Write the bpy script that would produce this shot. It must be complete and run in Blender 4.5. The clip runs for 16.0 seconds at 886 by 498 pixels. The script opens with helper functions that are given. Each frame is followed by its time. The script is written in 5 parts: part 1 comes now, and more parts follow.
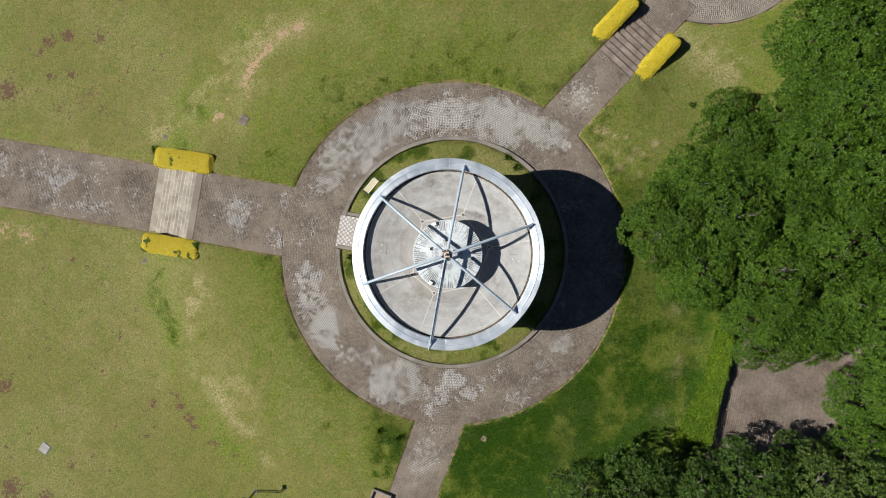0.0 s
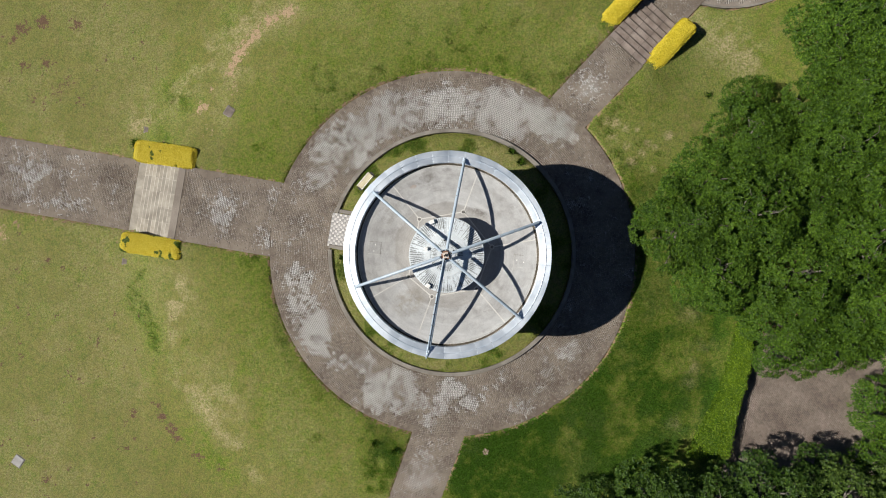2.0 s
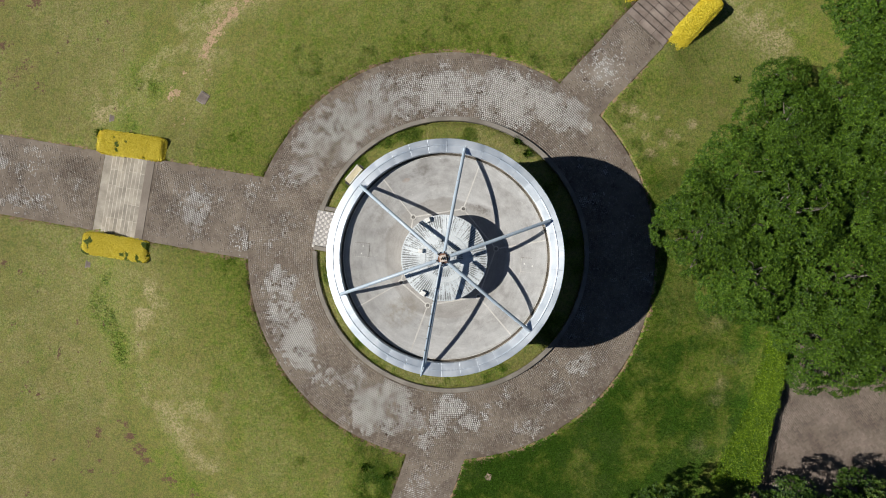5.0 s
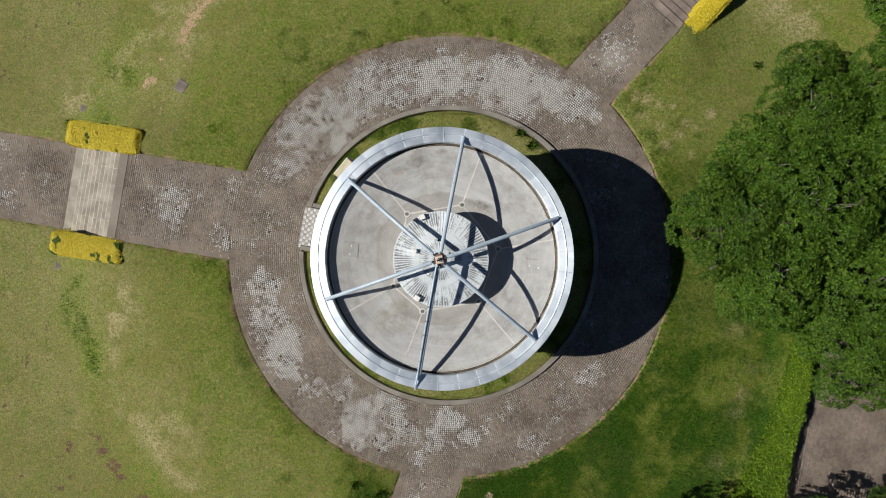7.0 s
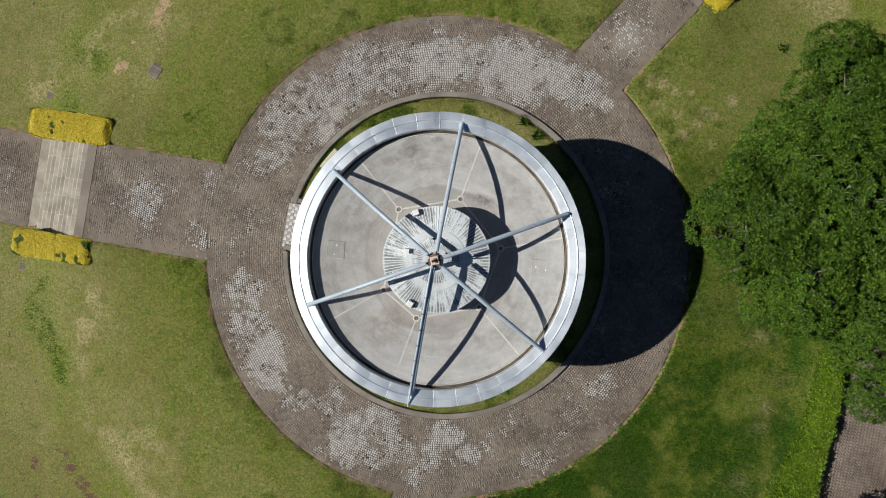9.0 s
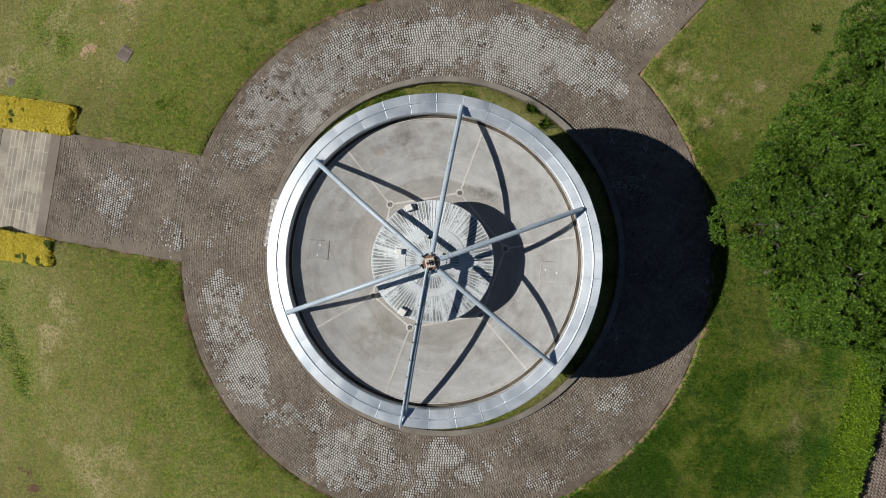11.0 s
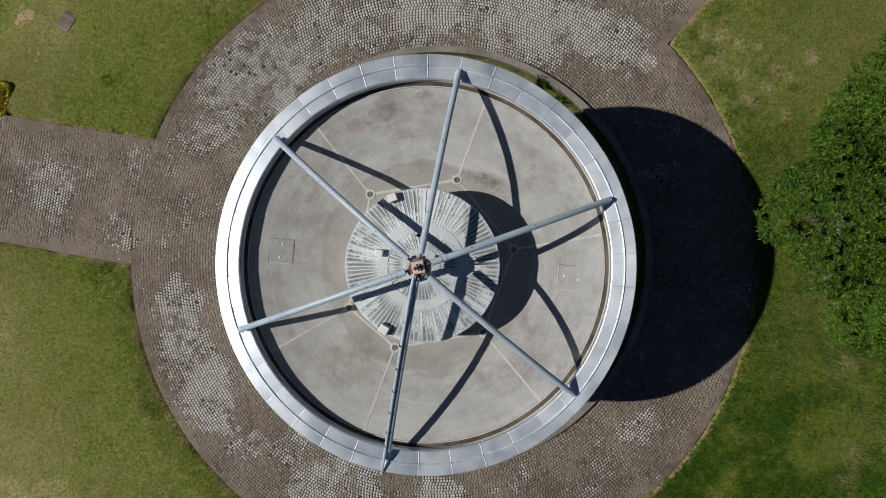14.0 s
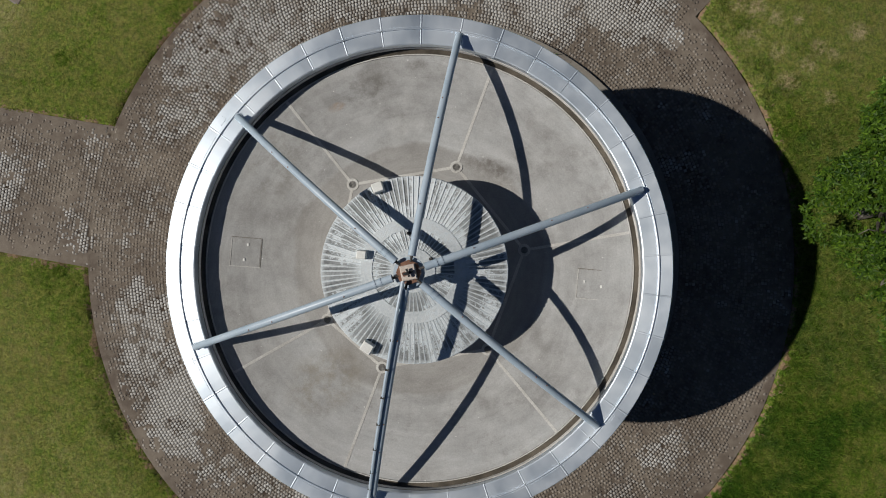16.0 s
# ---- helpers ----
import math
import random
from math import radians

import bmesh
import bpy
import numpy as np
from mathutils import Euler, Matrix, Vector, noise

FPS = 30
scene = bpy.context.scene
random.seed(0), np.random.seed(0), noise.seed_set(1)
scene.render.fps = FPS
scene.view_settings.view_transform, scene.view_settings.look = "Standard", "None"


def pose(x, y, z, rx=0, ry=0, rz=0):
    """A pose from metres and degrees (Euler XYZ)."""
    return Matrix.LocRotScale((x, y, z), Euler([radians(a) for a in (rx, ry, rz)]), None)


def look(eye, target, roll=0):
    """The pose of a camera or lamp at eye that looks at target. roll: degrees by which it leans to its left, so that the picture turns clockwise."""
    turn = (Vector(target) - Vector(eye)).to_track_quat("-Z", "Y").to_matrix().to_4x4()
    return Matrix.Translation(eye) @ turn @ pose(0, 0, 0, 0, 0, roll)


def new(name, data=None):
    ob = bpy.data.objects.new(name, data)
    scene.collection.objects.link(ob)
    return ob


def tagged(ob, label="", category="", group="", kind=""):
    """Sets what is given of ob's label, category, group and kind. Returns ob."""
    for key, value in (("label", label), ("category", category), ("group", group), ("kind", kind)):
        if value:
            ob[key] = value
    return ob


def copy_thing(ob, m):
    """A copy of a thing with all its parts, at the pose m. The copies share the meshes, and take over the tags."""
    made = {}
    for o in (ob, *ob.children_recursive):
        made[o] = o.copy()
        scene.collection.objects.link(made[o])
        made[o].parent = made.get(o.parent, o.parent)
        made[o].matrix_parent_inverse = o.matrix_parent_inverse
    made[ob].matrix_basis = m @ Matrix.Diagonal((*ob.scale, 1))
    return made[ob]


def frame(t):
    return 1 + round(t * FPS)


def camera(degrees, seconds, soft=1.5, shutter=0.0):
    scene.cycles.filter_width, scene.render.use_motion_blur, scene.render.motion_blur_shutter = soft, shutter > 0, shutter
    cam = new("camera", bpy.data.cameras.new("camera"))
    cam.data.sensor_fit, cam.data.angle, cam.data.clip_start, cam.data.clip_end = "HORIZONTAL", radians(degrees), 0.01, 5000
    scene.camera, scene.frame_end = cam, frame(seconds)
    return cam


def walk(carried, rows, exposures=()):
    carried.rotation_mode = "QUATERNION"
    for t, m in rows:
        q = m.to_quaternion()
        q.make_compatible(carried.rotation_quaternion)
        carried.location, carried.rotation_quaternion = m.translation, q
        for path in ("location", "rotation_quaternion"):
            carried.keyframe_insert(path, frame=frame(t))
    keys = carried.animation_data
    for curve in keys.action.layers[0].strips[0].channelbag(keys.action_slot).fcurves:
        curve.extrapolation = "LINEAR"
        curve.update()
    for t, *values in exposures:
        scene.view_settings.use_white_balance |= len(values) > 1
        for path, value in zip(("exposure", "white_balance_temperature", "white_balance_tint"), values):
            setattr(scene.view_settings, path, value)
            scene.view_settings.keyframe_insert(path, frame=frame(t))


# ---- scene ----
U = 1.36  # metres to one unit of the plan in which the place is drawn
cam = camera(73.71, 16.0, soft=1.0)
TIP_X, TIP_Y = -0.2, 2.08  # the lens looks almost straight down
ROWS = [
    (0.0, 0.652, 0.290, 27.795),
    (0.5, 0.668, 0.278, 27.337),
    (1.0, 0.665, 0.270, 26.895),
    (1.5, 0.654, 0.271, 26.455),
    (2.0, 0.636, 0.283, 26.006),
    (2.5, 0.624, 0.289, 25.552),
    (3.0, 0.602, 0.309, 25.104),
    (3.5, 0.577, 0.334, 24.655),
    (4.0, 0.620, 0.342, 24.214),
    (6.5, 0.639, 0.338, 21.994),
    (7.0, 0.663, 0.340, 21.539),
    (7.5, 0.664, 0.333, 21.092),
    (8.0, 0.669, 0.328, 20.639),
    (8.5, 0.675, 0.327, 20.179),
    (9.0, 0.699, 0.321, 19.723),
    (11.5, 0.700, 0.320, 17.475),
    (12.0, 0.712, 0.308, 17.025),
    (12.5, 0.715, 0.311, 16.567),
    (13.0, 0.737, 0.302, 16.120),
    (13.5, 0.736, 0.324, 15.677),
    (14.0, 0.732, 0.325, 15.225),
    (14.5, 0.728, 0.321, 14.773),
    (15.0, 0.718, 0.322, 14.322),
    (15.5, 0.718, 0.332, 13.867),
    (16.0, 0.721, 0.330, 13.435),
]
EXPOSURES = [(0.0, 0.23), (4.0, 0.12), (6.5, 0.03), (9.0, -0.07), (12.5, -0.29), (16.0, -0.54)]  # the clip's camera darkens as it sinks
walk(cam, [(t, pose(U * x, U * y, U * z, TIP_X, TIP_Y, 0.0)) for t, x, y, z in ROWS], EXPOSURES)

# ---- light ----
SUN_EL, SUN_AZ = 44.2, 1.7  # degrees; shadows fall towards +x, a little towards +y
world = bpy.data.worlds.new("sky")
scene.world = world
world.use_nodes = True
wn = world.node_tree
sky = wn.nodes.new("ShaderNodeTexSky")
sky.sky_type, sky.sun_disc = "NISHITA", False
sky.sun_elevation, sky.sun_rotation = radians(SUN_EL), radians(-90 - SUN_AZ)
sky.altitude, sky.air_density, sky.dust_density, sky.ozone_density = 300, 0.4, 0.0, 2.0
wn.links.new(sky.outputs[0], wn.nodes["Background"].inputs[0])
wn.nodes["Background"].inputs[1].default_value = 0.055
lamp_data = bpy.data.lights.new("sun", "SUN")
lamp_data.energy, lamp_data.angle, lamp_data.color = 5.0, radians(0.53), (1.0, 0.955, 0.88)
sun = new("sun", lamp_data)
ce = math.cos(radians(SUN_EL))
sun.matrix_world = look((-30 * ce, -30 * ce * math.tan(radians(SUN_AZ)), 30 * math.sin(radians(SUN_EL))), (0, 0, 0))


# ---- materials ----
def shader(name, rough=0.8, metal=0.0, spec=0.3):
    m = bpy.data.materials.new(name)
    m.use_nodes = True
    b = m.node_tree.nodes["Principled BSDF"]
    b.inputs["Roughness"].default_value, b.inputs["Metallic"].default_value = rough, metal
    b.inputs["Specular IOR Level"].default_value = spec
    return m, m.node_tree, b


def node(nt, kind, **values):
    n = nt.nodes.new(kind)
    for key, value in values.items():
        n.inputs[key.replace("_", " ")].default_value = value
    return n


def noise_of(nt, scale, detail=4.0, rough=0.55, where=None, lo=0.35, hi=0.65):
    """A noise stretched to 0..1 between lo and hi."""
    n = node(nt, "ShaderNodeTexNoise", Scale=scale / U, Detail=detail, Roughness=rough)
    if where is None:
        where = nt.nodes.new("ShaderNodeTexCoord").outputs["Object"]
    nt.links.new(where, n.inputs["Vector"])
    r = nt.nodes.new("ShaderNodeMapRange")
    r.inputs["From Min"].default_value, r.inputs["From Max"].default_value = lo, hi
    nt.links.new(n.outputs[0], r.inputs["Value"])
    return r.outputs[0]


def mixed(nt, a, b, factor, blend="MIX"):
    """A colour mix; a and b are colours or sockets, factor a number or a socket."""
    n = nt.nodes.new("ShaderNodeMix")
    n.data_type, n.blend_type = "RGBA", blend
    for key, value in ((0, factor), (6, a), (7, b)):
        if isinstance(value, bpy.types.NodeSocket):
            nt.links.new(value, n.inputs[key])
        elif key == 0:
            n.inputs[key].default_value = value
        else:
            n.inputs[key].default_value = (*value, 1.0)
    return n.outputs[2]


def maths(nt, how, a, b=0.0, clamp=False):
    n = nt.nodes.new("ShaderNodeMath")
    n.operation, n.use_clamp = how, clamp
    for key, value in ((0, a), (1, b)):
        if isinstance(value, bpy.types.NodeSocket):
            nt.links.new(value, n.inputs[key])
        else:
            n.inputs[key].default_value = value
    return n.outputs[0]


def bumped(nt, b, height, strength=0.3, distance=0.01):
    n = node(nt, "ShaderNodeBump", Strength=strength, Distance=distance)
    nt.links.new(height, n.inputs["Height"])
    nt.links.new(n.outputs[0], b.inputs["Normal"])


def surface(name, c1, c2, scale=1.0, fine=30.0, rough=0.8, metal=0.0, bump=0.3, spec=0.3, grain=0.35, island=0.0, rand=0.0):
    """Two tones in large stains, fine grain over them, relief; island / rand: a tone for each piece."""
    m, nt, b = shader(name, rough, metal, spec)
    col = mixed(nt, c1, c2, noise_of(nt, scale, 6.0))
    g = noise_of(nt, fine, 5.0, 0.65, lo=0.25, hi=0.75)
    col = mixed(nt, col, mixed(nt, (0.35, 0.35, 0.35), (1.5, 1.5, 1.5), g), grain, "MULTIPLY")
    if island or rand:
        source = nt.nodes.new("ShaderNodeNewGeometry").outputs["Random Per Island"] if island else nt.nodes.new("ShaderNodeObjectInfo").outputs["Random"]
        col = mixed(nt, col, mixed(nt, (0.45, 0.45, 0.45), (1.5, 1.48, 1.45), source), island or rand, "MULTIPLY")
    nt.links.new(col, b.inputs["Base Color"])
    bumped(nt, b, g, bump)
    return m


def attribute(nt, name):
    n = nt.nodes.new("ShaderNodeAttribute")
    n.attribute_name = name
    return n.outputs["Fac"]


def lawn_material(name, blades=False):
    m, nt, b = shader(name, 0.9, 0.0, 0.15)
    where = nt.nodes.new("ShaderNodeNewGeometry").outputs["Position"]
    big, mid = noise_of(nt, 0.6, 5.0, 0.6, where), noise_of(nt, 4.5, 6.0, 0.65, where, 0.36, 0.64)
    fine = noise_of(nt, 42.0, 5.0, 0.75, where, 0.30, 0.70)
    small = noise_of(nt, 14.0, 6.0, 0.75, where, 0.36, 0.64)
    col = mixed(nt, (0.104, 0.130, 0.026), (0.160, 0.152, 0.051), big)
    col = mixed(nt, col, (0.092, 0.145, 0.024), maths(nt, "MULTIPLY", mid, 0.75))
    col = mixed(nt, col, (0.155, 0.122, 0.052), maths(nt, "MULTIPLY", noise_of(nt, 1.7, 8.0, 0.72, where, 0.48, 0.72), 0.55))
    col = mixed(nt, col, (0.28, 0.238, 0.11), maths(nt, "MULTIPLY", small, 0.30))
    clump = noise_of(nt, 7.5, 4.0, 0.6, where, 0.42, 0.62)
    col = mixed(nt, col, (0.070, 0.112, 0.016), maths(nt, "MULTIPLY", noise_of(nt, 2.6, 6.0, 0.65, where, 0.5, 0.7), 0.55))
    broken = maths(nt, "ADD", attribute(nt, "lush"), maths(nt, "MULTIPLY", maths(nt, "SUBTRACT", maths(nt, "ADD", maths(nt, "MULTIPLY", small, 0.3), maths(nt, "MULTIPLY", mid, 0.7)), 0.5), 0.8))
    lush = maths(nt, "MULTIPLY", maths(nt, "SUBTRACT", broken, 0.12), 1.15, True)
    tufts = maths(nt, "ADD", maths(nt, "MULTIPLY", fine, 0.4), maths(nt, "MULTIPLY", noise_of(nt, 17.0, 4.0, 0.7, where, 0.38, 0.62), 0.6))
    col = mixed(nt, col, mixed(nt, (0.056, 0.112, 0.010), (0.152, 0.222, 0.026), tufts), lush)
    col = mixed(nt, col, (0.235, 0.225, 0.060), maths(nt, "MULTIPLY", clump, 0.46))
    deep = maths(nt, "MULTIPLY", maths(nt, "SUBTRACT", broken, 0.85), 1.6, True)
    col = mixed(nt, col, mixed(nt, (0.017, 0.056, 0.005), (0.080, 0.165, 0.015), tufts), deep)
    wisps = noise_of(nt, 11.0, 6.0, 0.7, where, 0.42, 0.6)
    dry = maths(nt, "MULTIPLY", attribute(nt, "dry"), maths(nt, "ADD", maths(nt, "MULTIPLY", wisps, 0.9), 0.2), True)
    col = mixed(nt, col, (0.37, 0.315, 0.185), dry)
    edge = maths(nt, "ADD", attribute(nt, "soil"), maths(nt, "MULTIPLY", maths(nt, "SUBTRACT", noise_of(nt, 5.0, 7.0, 0.75, where), 0.5), 1.1))
    soil = maths(nt, "MULTIPLY", maths(nt, "SUBTRACT", edge, 0.45), 5.0, True)
    soil = maths(nt, "MULTIPLY", soil, maths(nt, "GREATER_THAN", attribute(nt, "soil"), 0.02))
    col = mixed(nt, col, mixed(nt, (0.13, 0.082, 0.055), (0.37, 0.265, 0.175), attribute(nt, "clay")), soil)
    source = nt.nodes.new("ShaderNodeNewGeometry").outputs["Random Per Island"] if blades else tufts
    dim = (0.92, 0.93, 0.86) if blades else (0.5, 0.52, 0.45)
    col = mixed(nt, col, mixed(nt, dim, (1.65, 1.6, 1.5), source), 0.85 if blades else 0.75, "MULTIPLY")
    nt.links.new(col, b.inputs["Base Color"])
    if blades:
        thin = nt.nodes.new("ShaderNodeBsdfTranslucent")
        nt.links.new(col, thin.inputs["Color"])
        both = nt.nodes.new("ShaderNodeMixShader")
        both.inputs[0].default_value = 0.45
        nt.links.new(b.outputs[0], both.inputs[1])
        nt.links.new(thin.outputs[0], both.inputs[2])
        nt.links.new(both.outputs[0], nt.nodes["Material Output"].inputs["Surface"])
    else:
        bumped(nt, b, maths(nt, "ADD", fine, small), 0.5, 0.03)
    return m


def grime(nt, where):
    """Brown trodden dirt, in clouds and grit."""
    col = mixed(nt, (0.124, 0.099, 0.079), (0.218, 0.184, 0.149), noise_of(nt, 0.8, 6.0, 0.62, where))
    col = mixed(nt, col, (0.262, 0.230, 0.188), maths(nt, "MULTIPLY", noise_of(nt, 5.0, 6.0, 0.75, where, 0.45, 0.7), 0.45))
    return mixed(nt, col, (0.095, 0.072, 0.060), maths(nt, "MULTIPLY", noise_of(nt, 2.2, 7.0, 0.7, where, 0.52, 0.72), 0.5))


def sett_material(name):
    """Granite setts: pale where they are worn clean, brown-grey under dirt."""
    m, nt, b = shader(name, 0.85, 0.0, 0.25)
    where = nt.nodes.new("ShaderNodeNewGeometry").outputs["Position"]
    g = noise_of(nt, 60.0, 4.0, 0.7, where, 0.3, 0.7)
    own = nt.nodes.new("ShaderNodeNewGeometry").outputs["Random Per Island"]
    tone = maths(nt, "MULTIPLY", attribute(nt, "worn"), maths(nt, "ADD", maths(nt, "MULTIPLY", g, 0.4), 0.8))
    dirty = mixed(nt, grime(nt, where), mixed(nt, (0.86, 0.86, 0.86), (1.26, 1.26, 1.26), own), 1.0, "MULTIPLY")
    col = mixed(nt, dirty, mixed(nt, (0.42, 0.412, 0.39), (0.53, 0.52, 0.495), own), maths(nt, "MULTIPLY", tone, 1.0, True))
    nt.links.new(col, b.inputs["Base Color"])
    bumped(nt, b, g, 0.15)
    return m


def dirt_material():
    """Trodden earth: dark deep in the joints, paler and browner where it lies over the stones."""
    m, nt, b = shader("trodden_dirt", 0.95, 0.0, 0.2)
    where = nt.nodes.new("ShaderNodeNewGeometry").outputs["Position"]
    g = noise_of(nt, 55.0, 5.0, 0.7, where, 0.25, 0.75)
    over = grime(nt, where)
    col = mixed(nt, mixed(nt, over, (0.33, 0.30, 0.28), 1.0, "MULTIPLY"), over, attribute(nt, "depth"))
    col = mixed(nt, col, (0.33, 0.31, 0.28), maths(nt, "MULTIPLY", attribute(nt, "film"), 0.45))
    col = mixed(nt, col, (0.085, 0.063, 0.050), maths(nt, "MULTIPLY", attribute(nt, "mud"), 0.6))
    col = mixed(nt, col, mixed(nt, (0.62, 0.62, 0.62), (1.5, 1.5, 1.5), g), 0.5, "MULTIPLY")
    nt.links.new(col, b.inputs["Base Color"])
    bumped(nt, b, g, 0.15)
    return m


def leaf_material(name, dark, light, shine=0.2, through_light=0.17):
    m, nt, b = shader(name, 0.45, 0.0, shine)
    rnd = nt.nodes.new("ShaderNodeNewGeometry").outputs["Random Per Island"]
    patch = noise_of(nt, 0.9, 3.0)
    col = mixed(nt, dark, light, maths(nt, "ADD", maths(nt, "MULTIPLY", maths(nt, "POWER", rnd, 2.3), 0.92), maths(nt, "MULTIPLY", patch, 0.22)))
    nt.links.new(col, b.inputs["Base Color"])
    thin = nt.nodes.new("ShaderNodeBsdfTranslucent")
    nt.links.new(col, thin.inputs["Color"])
    both = nt.nodes.new("ShaderNodeMixShader")
    both.inputs[0].default_value = through_light
    nt.links.new(b.outputs[0], both.inputs[1])
    nt.links.new(thin.outputs[0], both.inputs[2])
    nt.links.new(both.outputs[0], nt.nodes["Material Output"].inputs["Surface"])
    return m


def sheet_metal():
    """Rolled sheet, brushed along the ring, so that its sheen spreads across it."""
    m, nt, b = shader("sheet_metal", 0.42, 1.0, 0.5)
    rnd = nt.nodes.new("ShaderNodeObjectInfo").outputs["Random"]
    cloud = noise_of(nt, 2.2, 3.0, 0.5, nt.nodes.new("ShaderNodeNewGeometry").outputs["Position"])
    col = mixed(nt, (0.72, 0.80, 0.88), (0.84, 0.895, 0.95), cloud)
    col = mixed(nt, col, mixed(nt, (0.86, 0.87, 0.88), (1.06, 1.06, 1.06), rnd), 0.8, "MULTIPLY")
    nt.links.new(col, b.inputs["Base Color"])
    rough = maths(nt, "ADD", maths(nt, "MULTIPLY", cloud, 0.08), 0.54)
    nt.links.new(rough, b.inputs["Roughness"])
    b.inputs["Anisotropic"].default_value = 0.45
    outwards = nt.nodes.new("ShaderNodeVectorMath")
    outwards.operation = "MULTIPLY"
    outwards.inputs[1].default_value = (1.0, 1.0, 0.0)
    nt.links.new(nt.nodes.new("ShaderNodeNewGeometry").outputs["Position"], outwards.inputs[0])
    nt.links.new(outwards.outputs[0], b.inputs["Tangent"])
    return m


def stain(nt, where, x, y, half_x, half_y, turn, lo=0.40, hi=0.62, scale=3.5):
    """A ragged smudge of its own shape, strongest at x, y."""
    place = nt.nodes.new("ShaderNodeMapping")
    place.vector_type = "TEXTURE"
    place.inputs["Location"].default_value = (U * x, U * y, 0.0)
    place.inputs["Rotation"].default_value = (0.0, 0.0, radians(turn))
    place.inputs["Scale"].default_value = (U * half_x, U * half_y, 50.0)
    nt.links.new(where, place.inputs["Vector"])
    ball = nt.nodes.new("ShaderNodeTexGradient")
    ball.gradient_type = "SPHERICAL"
    nt.links.new(place.outputs[0], ball.inputs[0])
    return maths(nt, "MULTIPLY", maths(nt, "MULTIPLY", ball.outputs["Fac"], 2.0, True), noise_of(nt, scale, 6.0, 0.7, where, lo, hi))


def deck_material():
    m, nt, b = shader("roof_concrete", 0.85, 0.0, 0.25)
    where = nt.nodes.new("ShaderNodeNewGeometry").outputs["Position"]
    big = noise_of(nt, 0.9, 7.0, 0.6, where)
    mid = noise_of(nt, 3.2, 7.0, 0.65, where, 0.4, 0.62)
    col = mixed(nt, (0.292, 0.287, 0.277), (0.440, 0.444, 0.442), big)
    col = mixed(nt, col, (0.47, 0.468, 0.46), maths(nt, "MULTIPLY", mid, 0.6))
    side = node(nt, "ShaderNodeMapRange", From_Min=-3.4 * U, From_Max=-0.6 * U)  # damper, browner to the west
    lane = nt.nodes.new("ShaderNodeSeparateXYZ")
    nt.links.new(where, lane.inputs[0])
    nt.links.new(maths(nt, "ADD", lane.outputs[0], maths(nt, "MULTIPLY", noise_of(nt, 1.3, 5.0, 0.6, where), 1.2 * U)), side.inputs["Value"])
    col = mixed(nt, mixed(nt, col, (0.21, 0.195, 0.168), 0.32), col, side.outputs[0])
    spots = noise_of(nt, 1.5, 8.0, 0.7, where, 0.60, 0.72)
    col = mixed(nt, col, (0.18, 0.165, 0.145), maths(nt, "MULTIPLY", spots, 0.5))
    bloom = noise_of(nt, 0.75, 9.0, 0.72, where, 0.52, 0.60)  # pale lime bloom with clear edges
    col = mixed(nt, col, (0.50, 0.50, 0.49), maths(nt, "MULTIPLY", bloom, 0.38))
    flecks = noise_of(nt, 16.0, 2.0, 0.5, where, 0.745, 0.77)
    col = mixed(nt, col, (0.72, 0.72, 0.70), maths(nt, "MULTIPLY", flecks, 0.7))
    split = nt.nodes.new("ShaderNodeSeparateXYZ")
    nt.links.new(where, split.inputs[0])
    flat = nt.nodes.new("ShaderNodeCombineXYZ")
    nt.links.new(split.outputs[0], flat.inputs[0])
    nt.links.new(split.outputs[1], flat.inputs[1])
    length = nt.nodes.new("ShaderNodeVectorMath")
    length.operation = "LENGTH"
    nt.links.new(flat.outputs[0], length.inputs[0])
    wobble = maths(nt, "ADD", length.outputs["Value"], maths(nt, "MULTIPLY", big, 0.12 * U))
    ring = node(nt, "ShaderNodeMapRange", From_Min=1.98 * U, From_Max=2.05 * U)  # trowelled ring round the drum
    nt.links.new(wobble, ring.inputs["Value"])
    col = mixed(nt, mixed(nt, col, (0.23, 0.21, 0.185), 0.4), col, ring.outputs[0])
    sweep = nt.nodes.new("ShaderNodeCombineXYZ")  # faint arcs left by the trowel
    nt.links.new(maths(nt, "MULTIPLY", wobble, 1.0), sweep.inputs[0])
    nt.links.new(maths(nt, "MULTIPLY", noise_of(nt, 0.35, 2.0, 0.5, where), 0.8), sweep.inputs[1])
    arcs = noise_of(nt, 5.5, 5.0, 0.7, sweep.outputs[0], 0.36, 0.64)
    col = mixed(nt, col, mixed(nt, (0.86, 0.855, 0.85), (1.13, 1.13, 1.13), arcs), 0.75, "MULTIPLY")
    for x, y, hx, hy, turn, tone, power in ((-0.80, 2.76, 0.55, 0.32, 20, (0.165, 0.155, 0.14), 0.75), (1.10, 1.56, 0.55, 0.20, -22, (0.15, 0.135, 0.12), 0.85), (0.02, 3.08, 0.22, 0.14, 0, (0.15, 0.14, 0.125), 0.7),
                                            (-1.24, 2.48, 0.16, 0.08, 20, (0.38, 0.22, 0.11), 0.5), (-1.43, -1.75, 0.75, 0.55, 30, (0.255, 0.225, 0.17), 0.6), (-2.2, 1.6, 0.8, 0.5, 60, (0.20, 0.185, 0.155), 0.55), (-2.3, -0.9, 0.5, 0.7, 0, (0.47, 0.465, 0.45), 0.5)):
        col = mixed(nt, col, tone, maths(nt, "MULTIPLY", stain(nt, where, x, y, hx, hy, turn), power))
    smear = noise_of(nt, 2.6, 9.0, 0.75, where, 0.57, 0.66)
